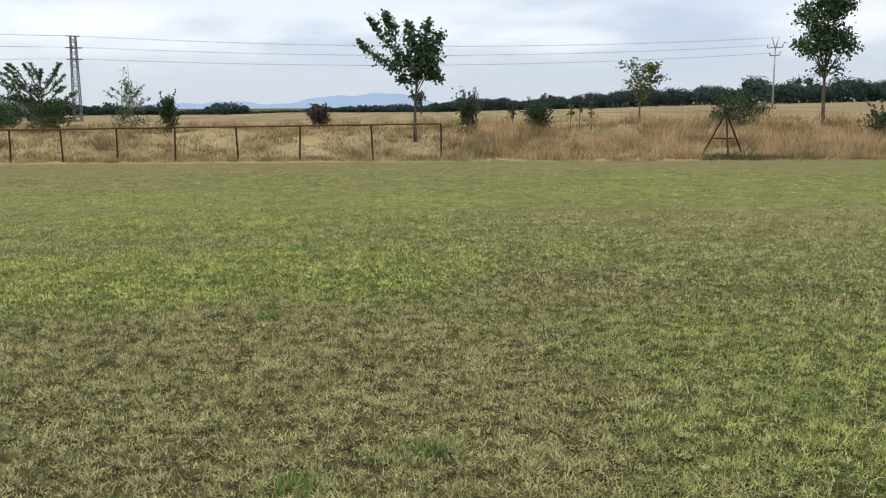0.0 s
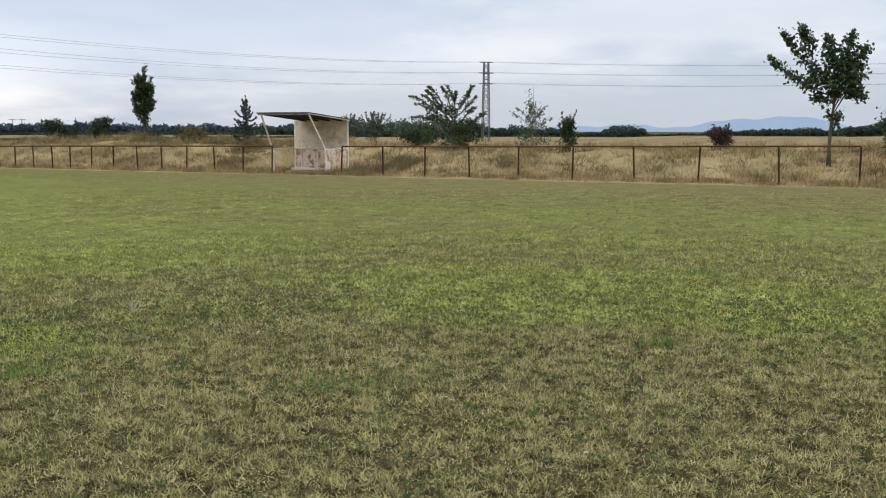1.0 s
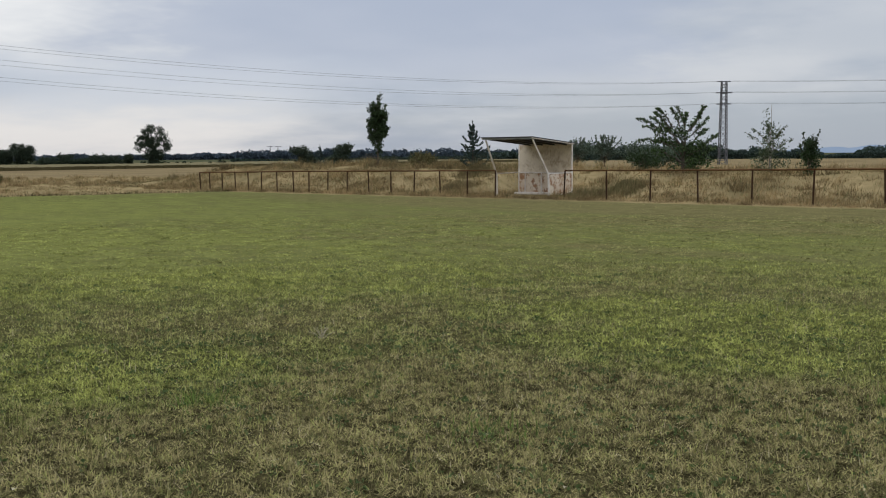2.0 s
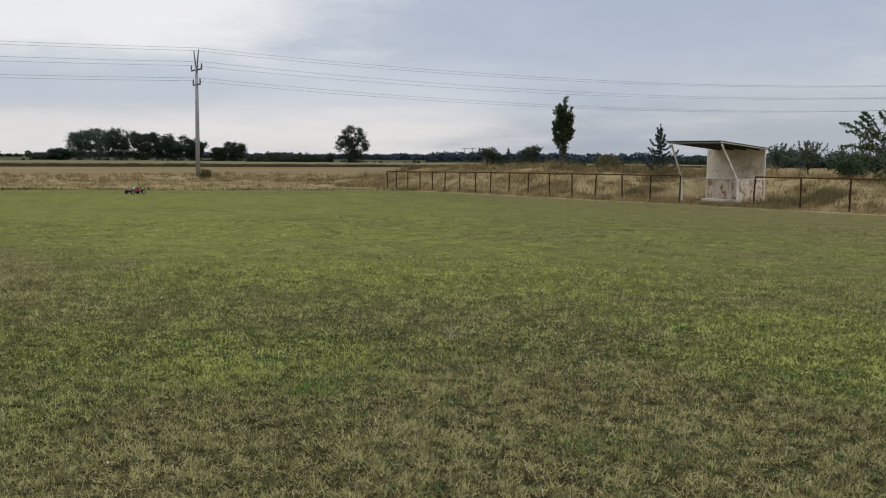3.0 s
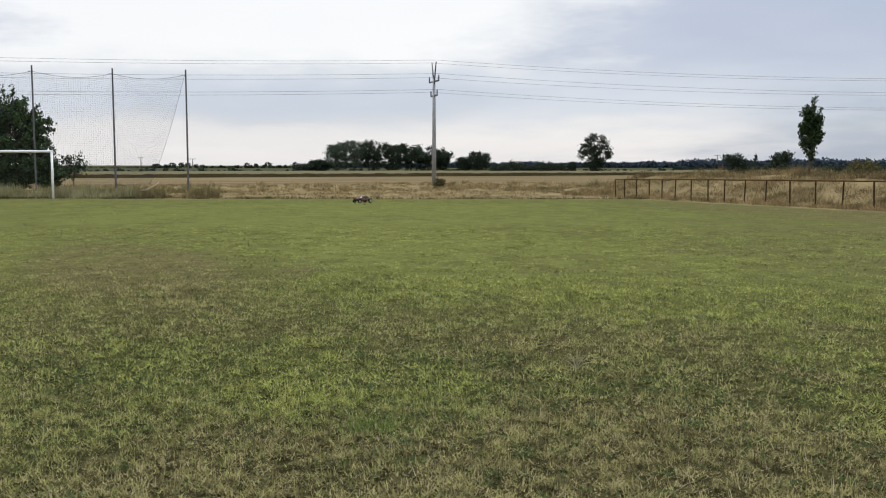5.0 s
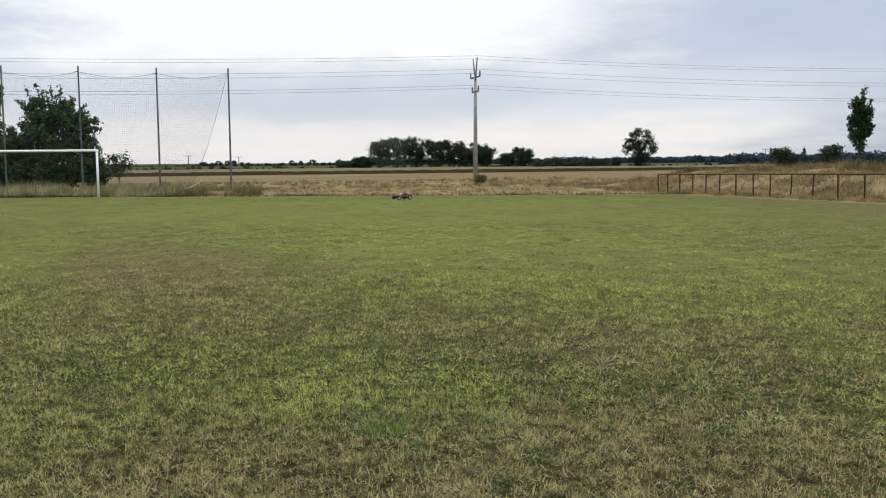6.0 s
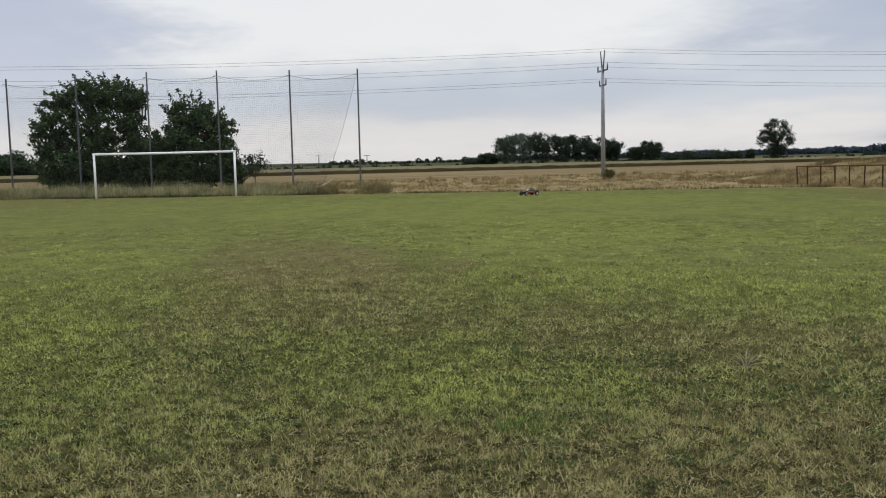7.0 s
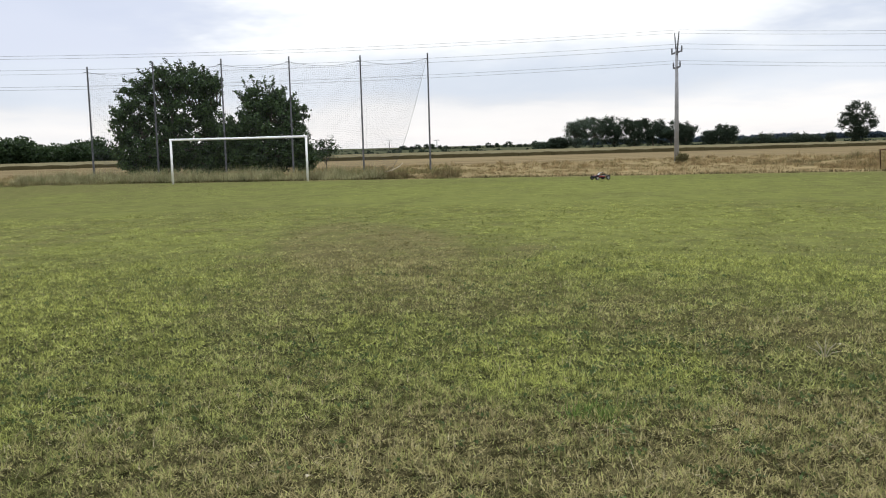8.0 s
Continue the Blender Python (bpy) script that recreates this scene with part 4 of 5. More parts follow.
# the two big walnuts behind the goal and a sapling beside them
tree("walnut_tree", (-69.8, -3.4, 0), (5.2, 0.20, 0.0, 0.3),
     [((0, -0.5, 6.9), (1.3, 1.3, 0.9)), ((0, 1.5, 6.7), (1.4, 1.4, 1.0)), ((0, 2.9, 6.2), (1.1, 0.9, 0.9)), ((0, -2.1, 5.5), (1.3, 1.2, 1.1)), ((0, -2.9, 4.0), (1.4, 1.1, 1.2)), ((0, 0.5, 4.7), (1.9, 2.4, 1.5)), ((0, 2.9, 4.2), (1.4, 1.0, 1.4)),
      ((0, -3.1, 2.0), (1.4, 0.9, 1.3)), ((0, 0, 2.3), (2.2, 3.3, 1.7)), ((0, 3.2, 2.0), (1.5, 1.2, 1.6)), ((0, 3.7, 1.2), (1.3, 1.0, 1.0)), ((0, 4.3, 3.0), (1.2, 0.8, 1.3)), ((0, -1.5, 0.9), (1.5, 2.3, 0.7)), ((0, 2.0, 0.8), (1.5, 1.9, 0.7))],
     50000, 0.20, WALNUT, "large dense walnut tree behind the goal", seed=71, clump=0.17, per=62, limbs=70,
     sprays=[((0, -1.0 + 0.2 * q, 5.0), (0.5 * math.sin(5 * q), -3.6 + 7.4 * q / 23, 8.15 - 0.012 * (q - 13.0) ** 2 + 0.28 * math.sin(4.1 * q)), 0.25, 110, 0.13) for q in range(24)]
     + [((0, -1.5, 3.0), (0.3 * math.sin(3 * q), -3.9 + 0.12 * math.sin(7 * q), 1.6 + 0.5 * q), 0.2, 90, 0.13) for q in range(8)])
tree("walnut_tree", (-68.2, 3.6, 0), (4.2, 0.16, 0.0, -0.2),
     [((0, -0.9, 5.2), (1.0, 0.9, 0.9)), ((0, 0.5, 5.0), (1.2, 1.1, 0.9)), ((0, 1.8, 4.4), (1.0, 0.8, 0.8)), ((0, 0, 3.5), (1.7, 2.0, 1.2)), ((0, 2.1, 2.9), (1.1, 0.8, 1.0)), ((0, -1.8, 3.7), (1.0, 0.6, 1.3)), ((0, 0, 1.7), (1.8, 2.5, 1.3)),
      ((0, 2.2, 1.4), (1.1, 0.9, 1.1)), ((0, -2.2, 1.7), (1.2, 1.0, 1.5)), ((0, -2.8, 2.9), (1.0, 0.9, 1.2)), ((0, 2.5, 0.9), (1.1, 0.9, 0.8)), ((0, 0, 0.7), (1.5, 2.4, 0.6))],
     38000, 0.20, WALNUT, "dense walnut tree behind the goal", seed=72, clump=0.17, per=62, limbs=60,
     sprays=[((0, -0.9 + 0.12 * q, 3.6), (0.4 * math.sin(5 * q), -2.3 + 5.2 * q / 17, 6.75 - 0.022 * (q - 6.0) ** 2 + 0.42 * math.sin(3.7 * q)), 0.2, 90, 0.12) for q in range(18)])
tree("shrub", (-66.0, 7.4, 0), (1.6, 0.05, 0.0, 0.2),
     [((0, 0, 1.5), (0.6, 0.8, 0.5)), ((0, 0.5, 2.0), (0.3, 0.3, 0.4)), ((0, -0.4, 1.9), (0.3, 0.3, 0.4))], 700, 0.18, DARKLEAF, "small open shrub beside the walnuts", category="shrub", seed=73, clump=0.2, limbs=24)

# ---- fence ----
POSTS = (0.41, -2.12, -4.68, -7.0, -9.2, -11.3, -13.32, -15.15, -17.0, -18.84)
POSTS_WEST = (-22.2, -23.67, -25.2, -26.62, -28.04, -29.43, -30.77, -32.05, -33.37, -34.51, -35.7, -36.85, -37.9, -38.95, -40.0, -41.05, -41.9)
FENCE_Y = 33.4


def rail_height(x):
    return float(np.interp(x, (-42, -35, -25, -15, 0.5), (0.94, 1.03, 1.11, 1.165, 1.30)))


def fence(xs, label, seed):
    rng = np.random.default_rng(seed)
    f = thing("fence", (xs[0], FENCE_Y, 0), label, "fence")
    for x in xs:
        lean = rng.uniform(-0.07, 0.07)
        top = rail_height(x)
        part("post", Geo().tube([(lean, 0.01, -0.2), (0, 0, top - 0.01)], 0.032, 8), DARK_RUST, f, at=(x - xs[0], 0, 0))
    for a, c in zip(xs, xs[1:]):
        sag = rng.uniform(-0.012, 0.005)
        pts = [(a - xs[0], 0, rail_height(a)), ((a + c) / 2 - xs[0], 0, rail_height((a + c) / 2) + sag), (c - xs[0], 0, rail_height(c))]
        part("rail", Geo().tube(pts, 0.032, 8), RUST, f)
    return f


fence(POSTS, "low rusty steel pipe fence along the pitch", 1)
fence(POSTS_WEST, "low rusty steel pipe fence running on west of the shelter", 2)


# ---- shelter ----
def shelter():
    s = thing("shelter", (-22.0, 36.9, 0), "weathered cream players' shelter with a sloping roof, beside the fence", "shelter")
    # local: x along the back wall, y towards the bank; the open front is at -y
    xl, xr, yb, yf, skew = -1.42, 1.34, 0.25, -3.6, 0.50
    part("back_wall", Geo().box(((xl + xr) / 2, yb, 1.615), (xr - xl - 0.06, 0.05, 1.26), chamfer=0.006), CREAM, s)
    for x, w in ((-1.24, 0.30), (-0.62, 0.84), (0.56, 1.46)):
        part("wall_panel", Geo().box((x, yb - 0.03, 0.50), (w, 0.04, 0.86), chamfer=0.006), PANEL, s, "cream panel with rust-brown stains")
    for x in (-1.06, -0.19):
        part("batten", Geo().box((x, yb - 0.07, 0.51), (0.055, 0.05, 0.90)), OLD_WHITE, s)
    part("rail", Geo().box(((xl + xr) / 2, yb - 0.07, 0.97), (xr - xl, 0.055, 0.055)), OLD_WHITE, s)
    part("rail", Geo().box(((xl + xr) / 2, yb - 0.07, 0.06), (xr - xl, 0.06, 0.06)), OLD_WHITE, s)
    part("sill", Geo().box(((xl + xr) / 2 + 0.1, yb - 0.62, 0.05), (xr - xl - 0.1, 0.09, 0.10)), OLD_WHITE, s)
    for x in (xl, xr):
        part("post", Geo().box((x, yb - 0.01, 1.10), (0.065, 0.065, 2.24)), OLD_WHITE, s)
        front = x + skew if x > 0 else x + skew + 0.15
        part("strut", Geo().beam((front, -2.55, -0.1), (front, -2.6, 1.0), 0.07, 0.07), OLD_WHITE, s)
        part("strut", Geo().beam((front, -2.6, 0.97), (1.66 if x > 0 else front + 0.10, yf + 0.05, 2.40), 0.06, 0.06), OLD_WHITE, s)
        part("rail", Geo().beam((front, -2.58, 0.98), (x, yb - 0.02, 0.98), 0.045, 0.045), OLD_WHITE, s)
    # a low streaked panel closes one side
    a, c = Vector((xr + skew, -2.5, 0.52)), Vector((xr + 0.02, yb - 0.08, 0.52))
    turn = Matrix.Rotation(math.atan2((c - a).y, (c - a).x), 3, "Z")
    for q in range(6):
        m = a.lerp(c, (q + 0.5) / 6)
        part("side_board", Geo().box(m, ((c - a).length / 6 - 0.012, 0.025, 0.84), turn, 0.004), PANEL, s)
    # the roof slopes down to the back wall and leans to one side like the struts
    slope = Matrix.Rotation(math.atan2(2.24 - 2.46, yb - yf), 3, "X")
    ym = (yb + yf) / 2

    def sheared(geo):
        geo.v = [(v[0] - 0.075 * (v[1] - ym), v[1], v[2]) for v in geo.v]
        return geo
    roof = part("roof", sheared(Geo().box((0.30, ym + 0.02, 2.395), (2.56, 4.06, 0.04), slope, 0.006)), TIN, s, "thin dark sheet roof")
    part("fascia", sheared(Geo().box((0.30, yf - 0.0, 2.455), (2.50, 0.03, 0.07))), GREY_PAINT, roof)
    for x in (-0.95, 1.55):
        part("fascia", sheared(Geo().box((x, ym, 2.37), (0.03, 4.0, 0.07), slope)), OLD_WHITE, roof)
    part("wall_plate", Geo().box(((xl + xr) / 2, yb - 0.01, 2.245), (xr - xl, 0.07, 0.07)), OLD_WHITE, s)
    for x in (-0.65, -0.02, 0.60, 1.22):
        part("rafter", sheared(Geo().box((x, ym, 2.325), (0.05, 3.8, 0.06), slope)), TIN, roof)


shelter()


# ---- steel tripod ----
def tripod():
    t = thing("steel_frame", (11.25, 35.0, ground_at(11.25, 35.0)), "rusty three-legged steel frame standing in dry grass", "frame")
    top = Vector((0, 0, 1.60))
    feet = (Vector((-0.88, 0.1, -0.1)), Vector((-0.03, -0.55, -0.1)), Vector((0.86, 0.45, -0.1)))
    for f in feet:
        part("leg", Geo().tube([f, top], 0.035, 8), DARK_RUST, t)
    mids = [f.lerp(top, 0.42) for f in feet]
    for a, c in ((0, 1), (1, 2), (2, 0)):
        part("crossbar", Geo().tube([mids[a], mids[c]], 0.026, 8), DARK_RUST, t)
    part("head", Geo().box(top, (0.22, 0.16, 0.10)), DARK_RUST, t)


tripod()


# ---- goal ----
def goal():
    t = thing("goal", (-51.9, 1.78, 0), "white tubular football goal without a net", "goal", turn=-15.4)
    for y in (-3.74, 3.74):
        part("post", Geo().tube([(0, y, -0.1), (0, y, 2.42)], 0.06, 14), WHITE, t, smooth=True)
        part("net_hook", Geo().tube([(0, y, 2.40), (-0.35, y, 2.40)], 0.018, 6), WHITE, t)
    part("crossbar", Geo().tube([(0, -3.80, 2.40), (0, 0, 2.385), (0, 3.80, 2.40)], 0.06, 14), WHITE, t, smooth=True)


goal()

# ---- ball stop net ----
NET_X, NET_POSTS = -62.0, ((-7.43, 7.17), (-3.5, 7.45), (0.71, 7.6), (5.0, 7.72), (9.62, 7.75), (14.12, 7.86))


def ball_net():
    t = thing("ball_stop_net", (NET_X, 3.0, 0), "tall grey ball-stop net on steel poles behind the goal", "net")
    for y, z in NET_POSTS:
        p = part("pole", Geo().tube([(0, y - 3.0, -0.2), (0, y - 3.0, z)], [0.065, 0.05], 8), GALV, t)
        part("arm", Geo().tube([(0, -0.22, z - 0.35), (0, 0.05, z - 0.35)], 0.02, 6), GALV, p, at=(0, y - 3.0, 0))
    rng = np.random.default_rng(9)
    for b, ((y0, z0), (y1, z1)) in enumerate(zip(NET_POSTS, NET_POSTS[1:])):
        last = b == len(NET_POSTS) - 2
        g, edge = Geo(), Geo()

        def spot(u, v):
            """A point of this bay: u along, v up."""
            sag = 0.30 * (1 - (2 * u - 1) ** 2)
            top = z0 + (z1 - z0) * u - 0.35 - sag
            w = u
            if last:
                w = u * (0.40 + 0.58 * v ** 0.75)
            y = y0 + (y1 - y0) * w
            return (0.04 + 0.10 * math.sin(2.2 * u + 3 * v + b), y - 3.0, 0.15 + (top - 0.15) * v)
        nu, nv = 34, 60
        for q in range(nu + 1):
            g.tube([spot(q / nu, v) for v in np.linspace(0, 1, 13)], 0.0032, 3, False)
        for q in range(nv + 1):
            g.tube([spot(u, q / nv) for u in np.linspace(0, 1, 9)], 0.0032, 3, False)
        net = part("net_panel", g, NET, t)
        edge.tube([spot(u, 1) for u in np.linspace(0, 1, 11)], 0.012, 5)
        if last:
            edge.tube([spot(1, v) for v in np.linspace(0, 1, 11)], 0.011, 5)
        part("edge_rope", edge, NET, net)


ball_net()

# ---- power line ----
WEST, TOWER, EAST, SOUTH = (-70.5, 35.82, 0.0), (-39.2, 104.1, 0.3), (43.9, 119.9, 2.0), (-84.0, -46.0, 0.0)


def line_pole(at, height, label, turn, thick=1.0):
    t = thing("power_pole", at, label, "power pole", turn=turn)
    part("shaft", Geo().tube([(0, 0, -0.3), (0, 0, height * 0.5), (0, 0, height * 0.87)], [0.19 * thick, 0.15 * thick, 0.11 * thick], 10), CONCRETE, t, smooth=True)
    for s in (-1, 1):
        part("horn", Geo().tube([(0, 0, height * 0.80), (s * 0.30, 0, height * 0.92), (s * 0.55, 0, height)], [0.07, 0.055, 0.04], 6), GALV, t)
    for z, w in ((height * 0.845, 1.2), (height * 0.73, 0.8)):
        arm = part("crossarm", Geo().box((0, 0, z), (2 * w, 0.12, 0.12)), GALV, t)
        for s in (-1, 1):
            part("insulator", Geo().lathe([(0.03, 0), (0.07, 0.04), (0.05, 0.1), (0.08, 0.16), (0.05, 0.24), (0.07, 0.30), (0.02, 0.42)], (s * w, 0, z + 0.05), sides=8), GALV, arm)
    return t


def lattice_tower():
    t = thing("lattice_tower", TOWER, "square lattice steel power tower beyond the bank", "power tower", turn=35)
    h, w0, w1 = 9.5, 0.85, 0.52
    corners = ((-1, -1), (1, -1), (1, 1), (-1, 1))

    def at(c, q):
        w = (w0 + (w1 - w0) * q) / 2
        return Vector((c[0] * w, c[1] * w, h * q))
    for c in corners:
        part("leg", Geo().beam(at(c, -0.03), at(c, 1), 0.09, 0.09), GALV, t)
    n = 14
    for s in range(4):
        a, c = corners[s], corners[(s + 1) % 4]
        g = Geo()
        for q in range(n):
            g.beam(at(a, q / n), at(c, (q + 1) / n), 0.05, 0.05)
            g.beam(at(a, q / n), at(c, q / n), 0.05, 0.05)
        part("bracing", g, GALV, t)
    for z, w in ((9.5, 0.75), (8.25, 0.9), (7.0, 0.8)):
        part("crossarm", Geo().box((0, 0, z), (2 * w, 0.14, 0.12)), GALV, t)


def pylon(x, y, h):
    t = thing("power_pylon", (x, y, 0), "tiny grey power pylon on the horizon", "power pylon", "pylons on the horizon", turn=math.degrees(math.atan2(x, -y)))
    part("mast", Geo().tube([(0, 0, -1), (0, 0, h)], [0.55, 0.25], 6), GALV, t)
    part("crossarm", Geo().box((0, 0, h * 0.96), (6.0, 0.4, 0.4)), GALV, t)


for x, y, h in ((-892.0, 123.0, 9.2), (-884.8, 168.3, 7.8), (-667.6, 603.8, 11.5), (-662.7, 609.2, 11.5)):
    pylon(x, y, h)
line_pole(WEST, 10.2, "grey concrete power pole with a forked steel head", -6.5)
line_pole(EAST, 8.5, "grey concrete power pole with a forked head across the field", -60, 0.7)
line_pole(SOUTH, 10.2, "grey concrete power pole at the end of the line", -6.5)
lattice_tower()


def wires():
    t = thing("power_lines", (-55, 70, 9), "three pairs of thin overhead power lines", "power line")
    heads = {"w": (WEST, -6.5, (10.2, 9.05, 7.8)), "t": (TOWER, 35, (9.5, 8.3, 7.05)), "e": (EAST, -60, (8.4, 7.5, 6.5)), "s": (SOUTH, -6.5, (10.2, 9.05, 7.8))}
    spread_by = {"w": (0.55, 1.2, 0.8), "t": (0.7, 0.85, 0.75), "e": (0.5, 0.7, 0.6), "s": (0.55, 1.2, 0.8)}
    for a, c, sag in (("s", "w", 0.9), ("w", "t", 1.2), ("t", "e", 1.1)):
        for lev in range(3):
            for side in (-1, 1):
                ends = []
                for q in (a, c):
                    pos, turn, zs = heads[q]
                    off = spread_by[q][lev] * side
                    ends.append(Vector((pos[0] + off * math.cos(radians(turn)), pos[1] + off * math.sin(radians(turn)), pos[2] + zs[lev] + ((0.12 if q in "ws" else 0.05) if side > 0 else 0.0))))
                pts = []
                for u in np.linspace(0, 1, 25):
                    p = ends[0].lerp(ends[1], u)
                    p.z -= sag * 4 * u * (1 - u)
                    pts.append(p - Vector((-55, 70, 9)))
                part("wire", Geo().tube(pts, 0.010, 5), WIRE, t)


wires()


# ---- grass ----
def ring(n, r0, r1, a0, a1, rng):
    """n points spread evenly over a part of a ring round the start of the walk; bearings in degrees left of +y."""
    r = np.sqrt(rng.uniform(r0 * r0, r1 * r1, n))
    a = np.radians(rng.uniform(a0, a1, n))
    return np.stack((-0.1 - r * np.sin(a), 1.4 + r * np.cos(a), np.zeros(n)), 1)


def west_edge(y):
    """Where the mown pitch ends in the west."""
    return -39.6 - (29.3 - y) * 0.49 + 0.25 * np.sin(y * 0.9) * np.sin(y * 0.37)


def on_lawn(p):
    return (p[:, 1] < 32.2) & (p[:, 0] > west_edge(p[:, 1]))


def tufts(x, y, size, seed):
    """A smooth random field between 0 and 1 with bumps about that many metres across."""
    table = np.random.default_rng(seed).uniform(0, 1, (128, 128))
    total = 0.0
    for k, (sc, w) in enumerate(((1.0, 0.62), (0.43, 0.38))):
        u, v = x / (size * sc) + 37.3 * k, y / (size * sc) + 11.7 * k
        iu, iv = np.floor(u).astype(int), np.floor(v).astype(int)
        fu, fv = u - iu, v - iv
        fu, fv = fu * fu * (3 - 2 * fu), fv * fv * (3 - 2 * fv)
        g = lambda a, c: table[(iu + a) % 128, (iv + c) % 128]
        total = total + w * ((g(0, 0) * (1 - fu) + g(1, 0) * fu) * (1 - fv) + (g(0, 1) * (1 - fu) + g(1, 1) * fu) * fv)
    t = np.clip((total - 0.25) / 0.5, 0, 1)
    return t * t * (3 - 2 * t)


def lawn():
    rng = np.random.default_rng(101)
    t = thing("lawn_grass", (0, 0, 0), "short patchy lawn grass, green and straw-coloured", "grass", kind="stuff")
    for n, r0, r1, hgt, wid, mat, lump in ((660000, 2.0, 8.0, 0.058, 0.0080, BLADES, 0.095), (560000, 7.0, 15.5, 0.062, 0.0125, MID_BLADES, 0.15), (560000, 13.5, 28.0, 0.048, 0.020, OUTER_BLADES, 0.26), (190000, 24.0, 64.0, 0.07, 0.042, FAR_BLADES, 0.8)):
        p = ring(n, r0, r1, -54 if r0 < 10 else -36, 116, rng)
        c = tufts(p[:, 0], p[:, 1], lump, 7)
        d = np.hypot(p[:, 0] + 0.1, p[:, 1] - 1.4)
        fade = np.clip((d - r0) / (r0 * 0.15), 0, 1) if r0 > 3 else 1.0
        fade = fade * np.clip((r1 - d) / (r1 * 0.12), 0, 1)
        keep = on_lawn(p) & (rng.uniform(0, 1, n) < (0.90 + 0.1 * c if r0 > 20 else 0.46 + 0.64 * c if r0 > 5 else 0.38 + 0.72 * c) * fade)
        p, c = p[keep], c[keep]
        hh = hgt * rng.uniform(0.4, 1.25, len(p)) * (0.45 + 0.80 * c)
        part("blades", stand(p, hh, wid * rng.uniform(0.6, 1.3, len(p)), rng, 0.8, mat, "blades", False, None, 1.0 if r0 > 20 else 0.99 if r0 > 10 else 0.80), None, t)
    # the grass underfoot and behind the start of the walk
    for n, r0, r1, a0, a1, wid in ((75000, 0.0, 2.1, 0, 360, 0.0085), (190000, 2.0, 9.0, 116, 306, 0.0145)):
        p = ring(n, r0, r1, a0, a1, rng)
        c = tufts(p[:, 0], p[:, 1], 0.095, 7)
        keep = rng.uniform(0, 1, n) < (0.38 + 0.72 * c) * (np.clip((9.0 - np.hypot(p[:, 0] + 0.1, p[:, 1] - 1.4)) / 3.0, 0, 1) if r0 > 0 else 1.0)
        p, c = p[keep], c[keep]
        part("blades", stand(p, 0.058 * rng.uniform(0.4, 1.25, len(p)) * (0.45 + 0.80 * c), wid * rng.uniform(0.6, 1.3, len(p)), rng, 0.8, BLADES, "blades", False, None, 0.80), None, t)
    # small dark broad-leaved weeds among the grass
    for n, r0, r1, size in ((2600, 2.0, 9.0, 0.030), (700, 8.0, 14.0, 0.034)):
        hubs = ring(n, r0, r1, -54, 116, rng)
        hubs = hubs[rng.uniform(0, 1, n) < 0.15 + 0.85 * tufts(hubs[:, 0], hubs[:, 1], 0.9, 5)]
        p = np.repeat(hubs, 9, axis=0) + rng.normal(size=(9 * len(hubs), 3)) * np.array((0.035, 0.035, 0.0)) * size / 0.03
        p[:, 2] = rng.uniform(0.012, 0.035, len(p))
        part("weeds", leaves_mesh("weeds", p, size, WEED, rng, 0.0), None, t)
    # cut stalks lying on the ground
    p = ring(14000, 2.5, 12.0, -62, 128, rng)
    p[:, 2] = 0.025
    part("stalks", stand(p, rng.uniform(0.04, 0.11, len(p)), 0.005, rng, 3.0, STRAWS, "stalks", False), None, t)


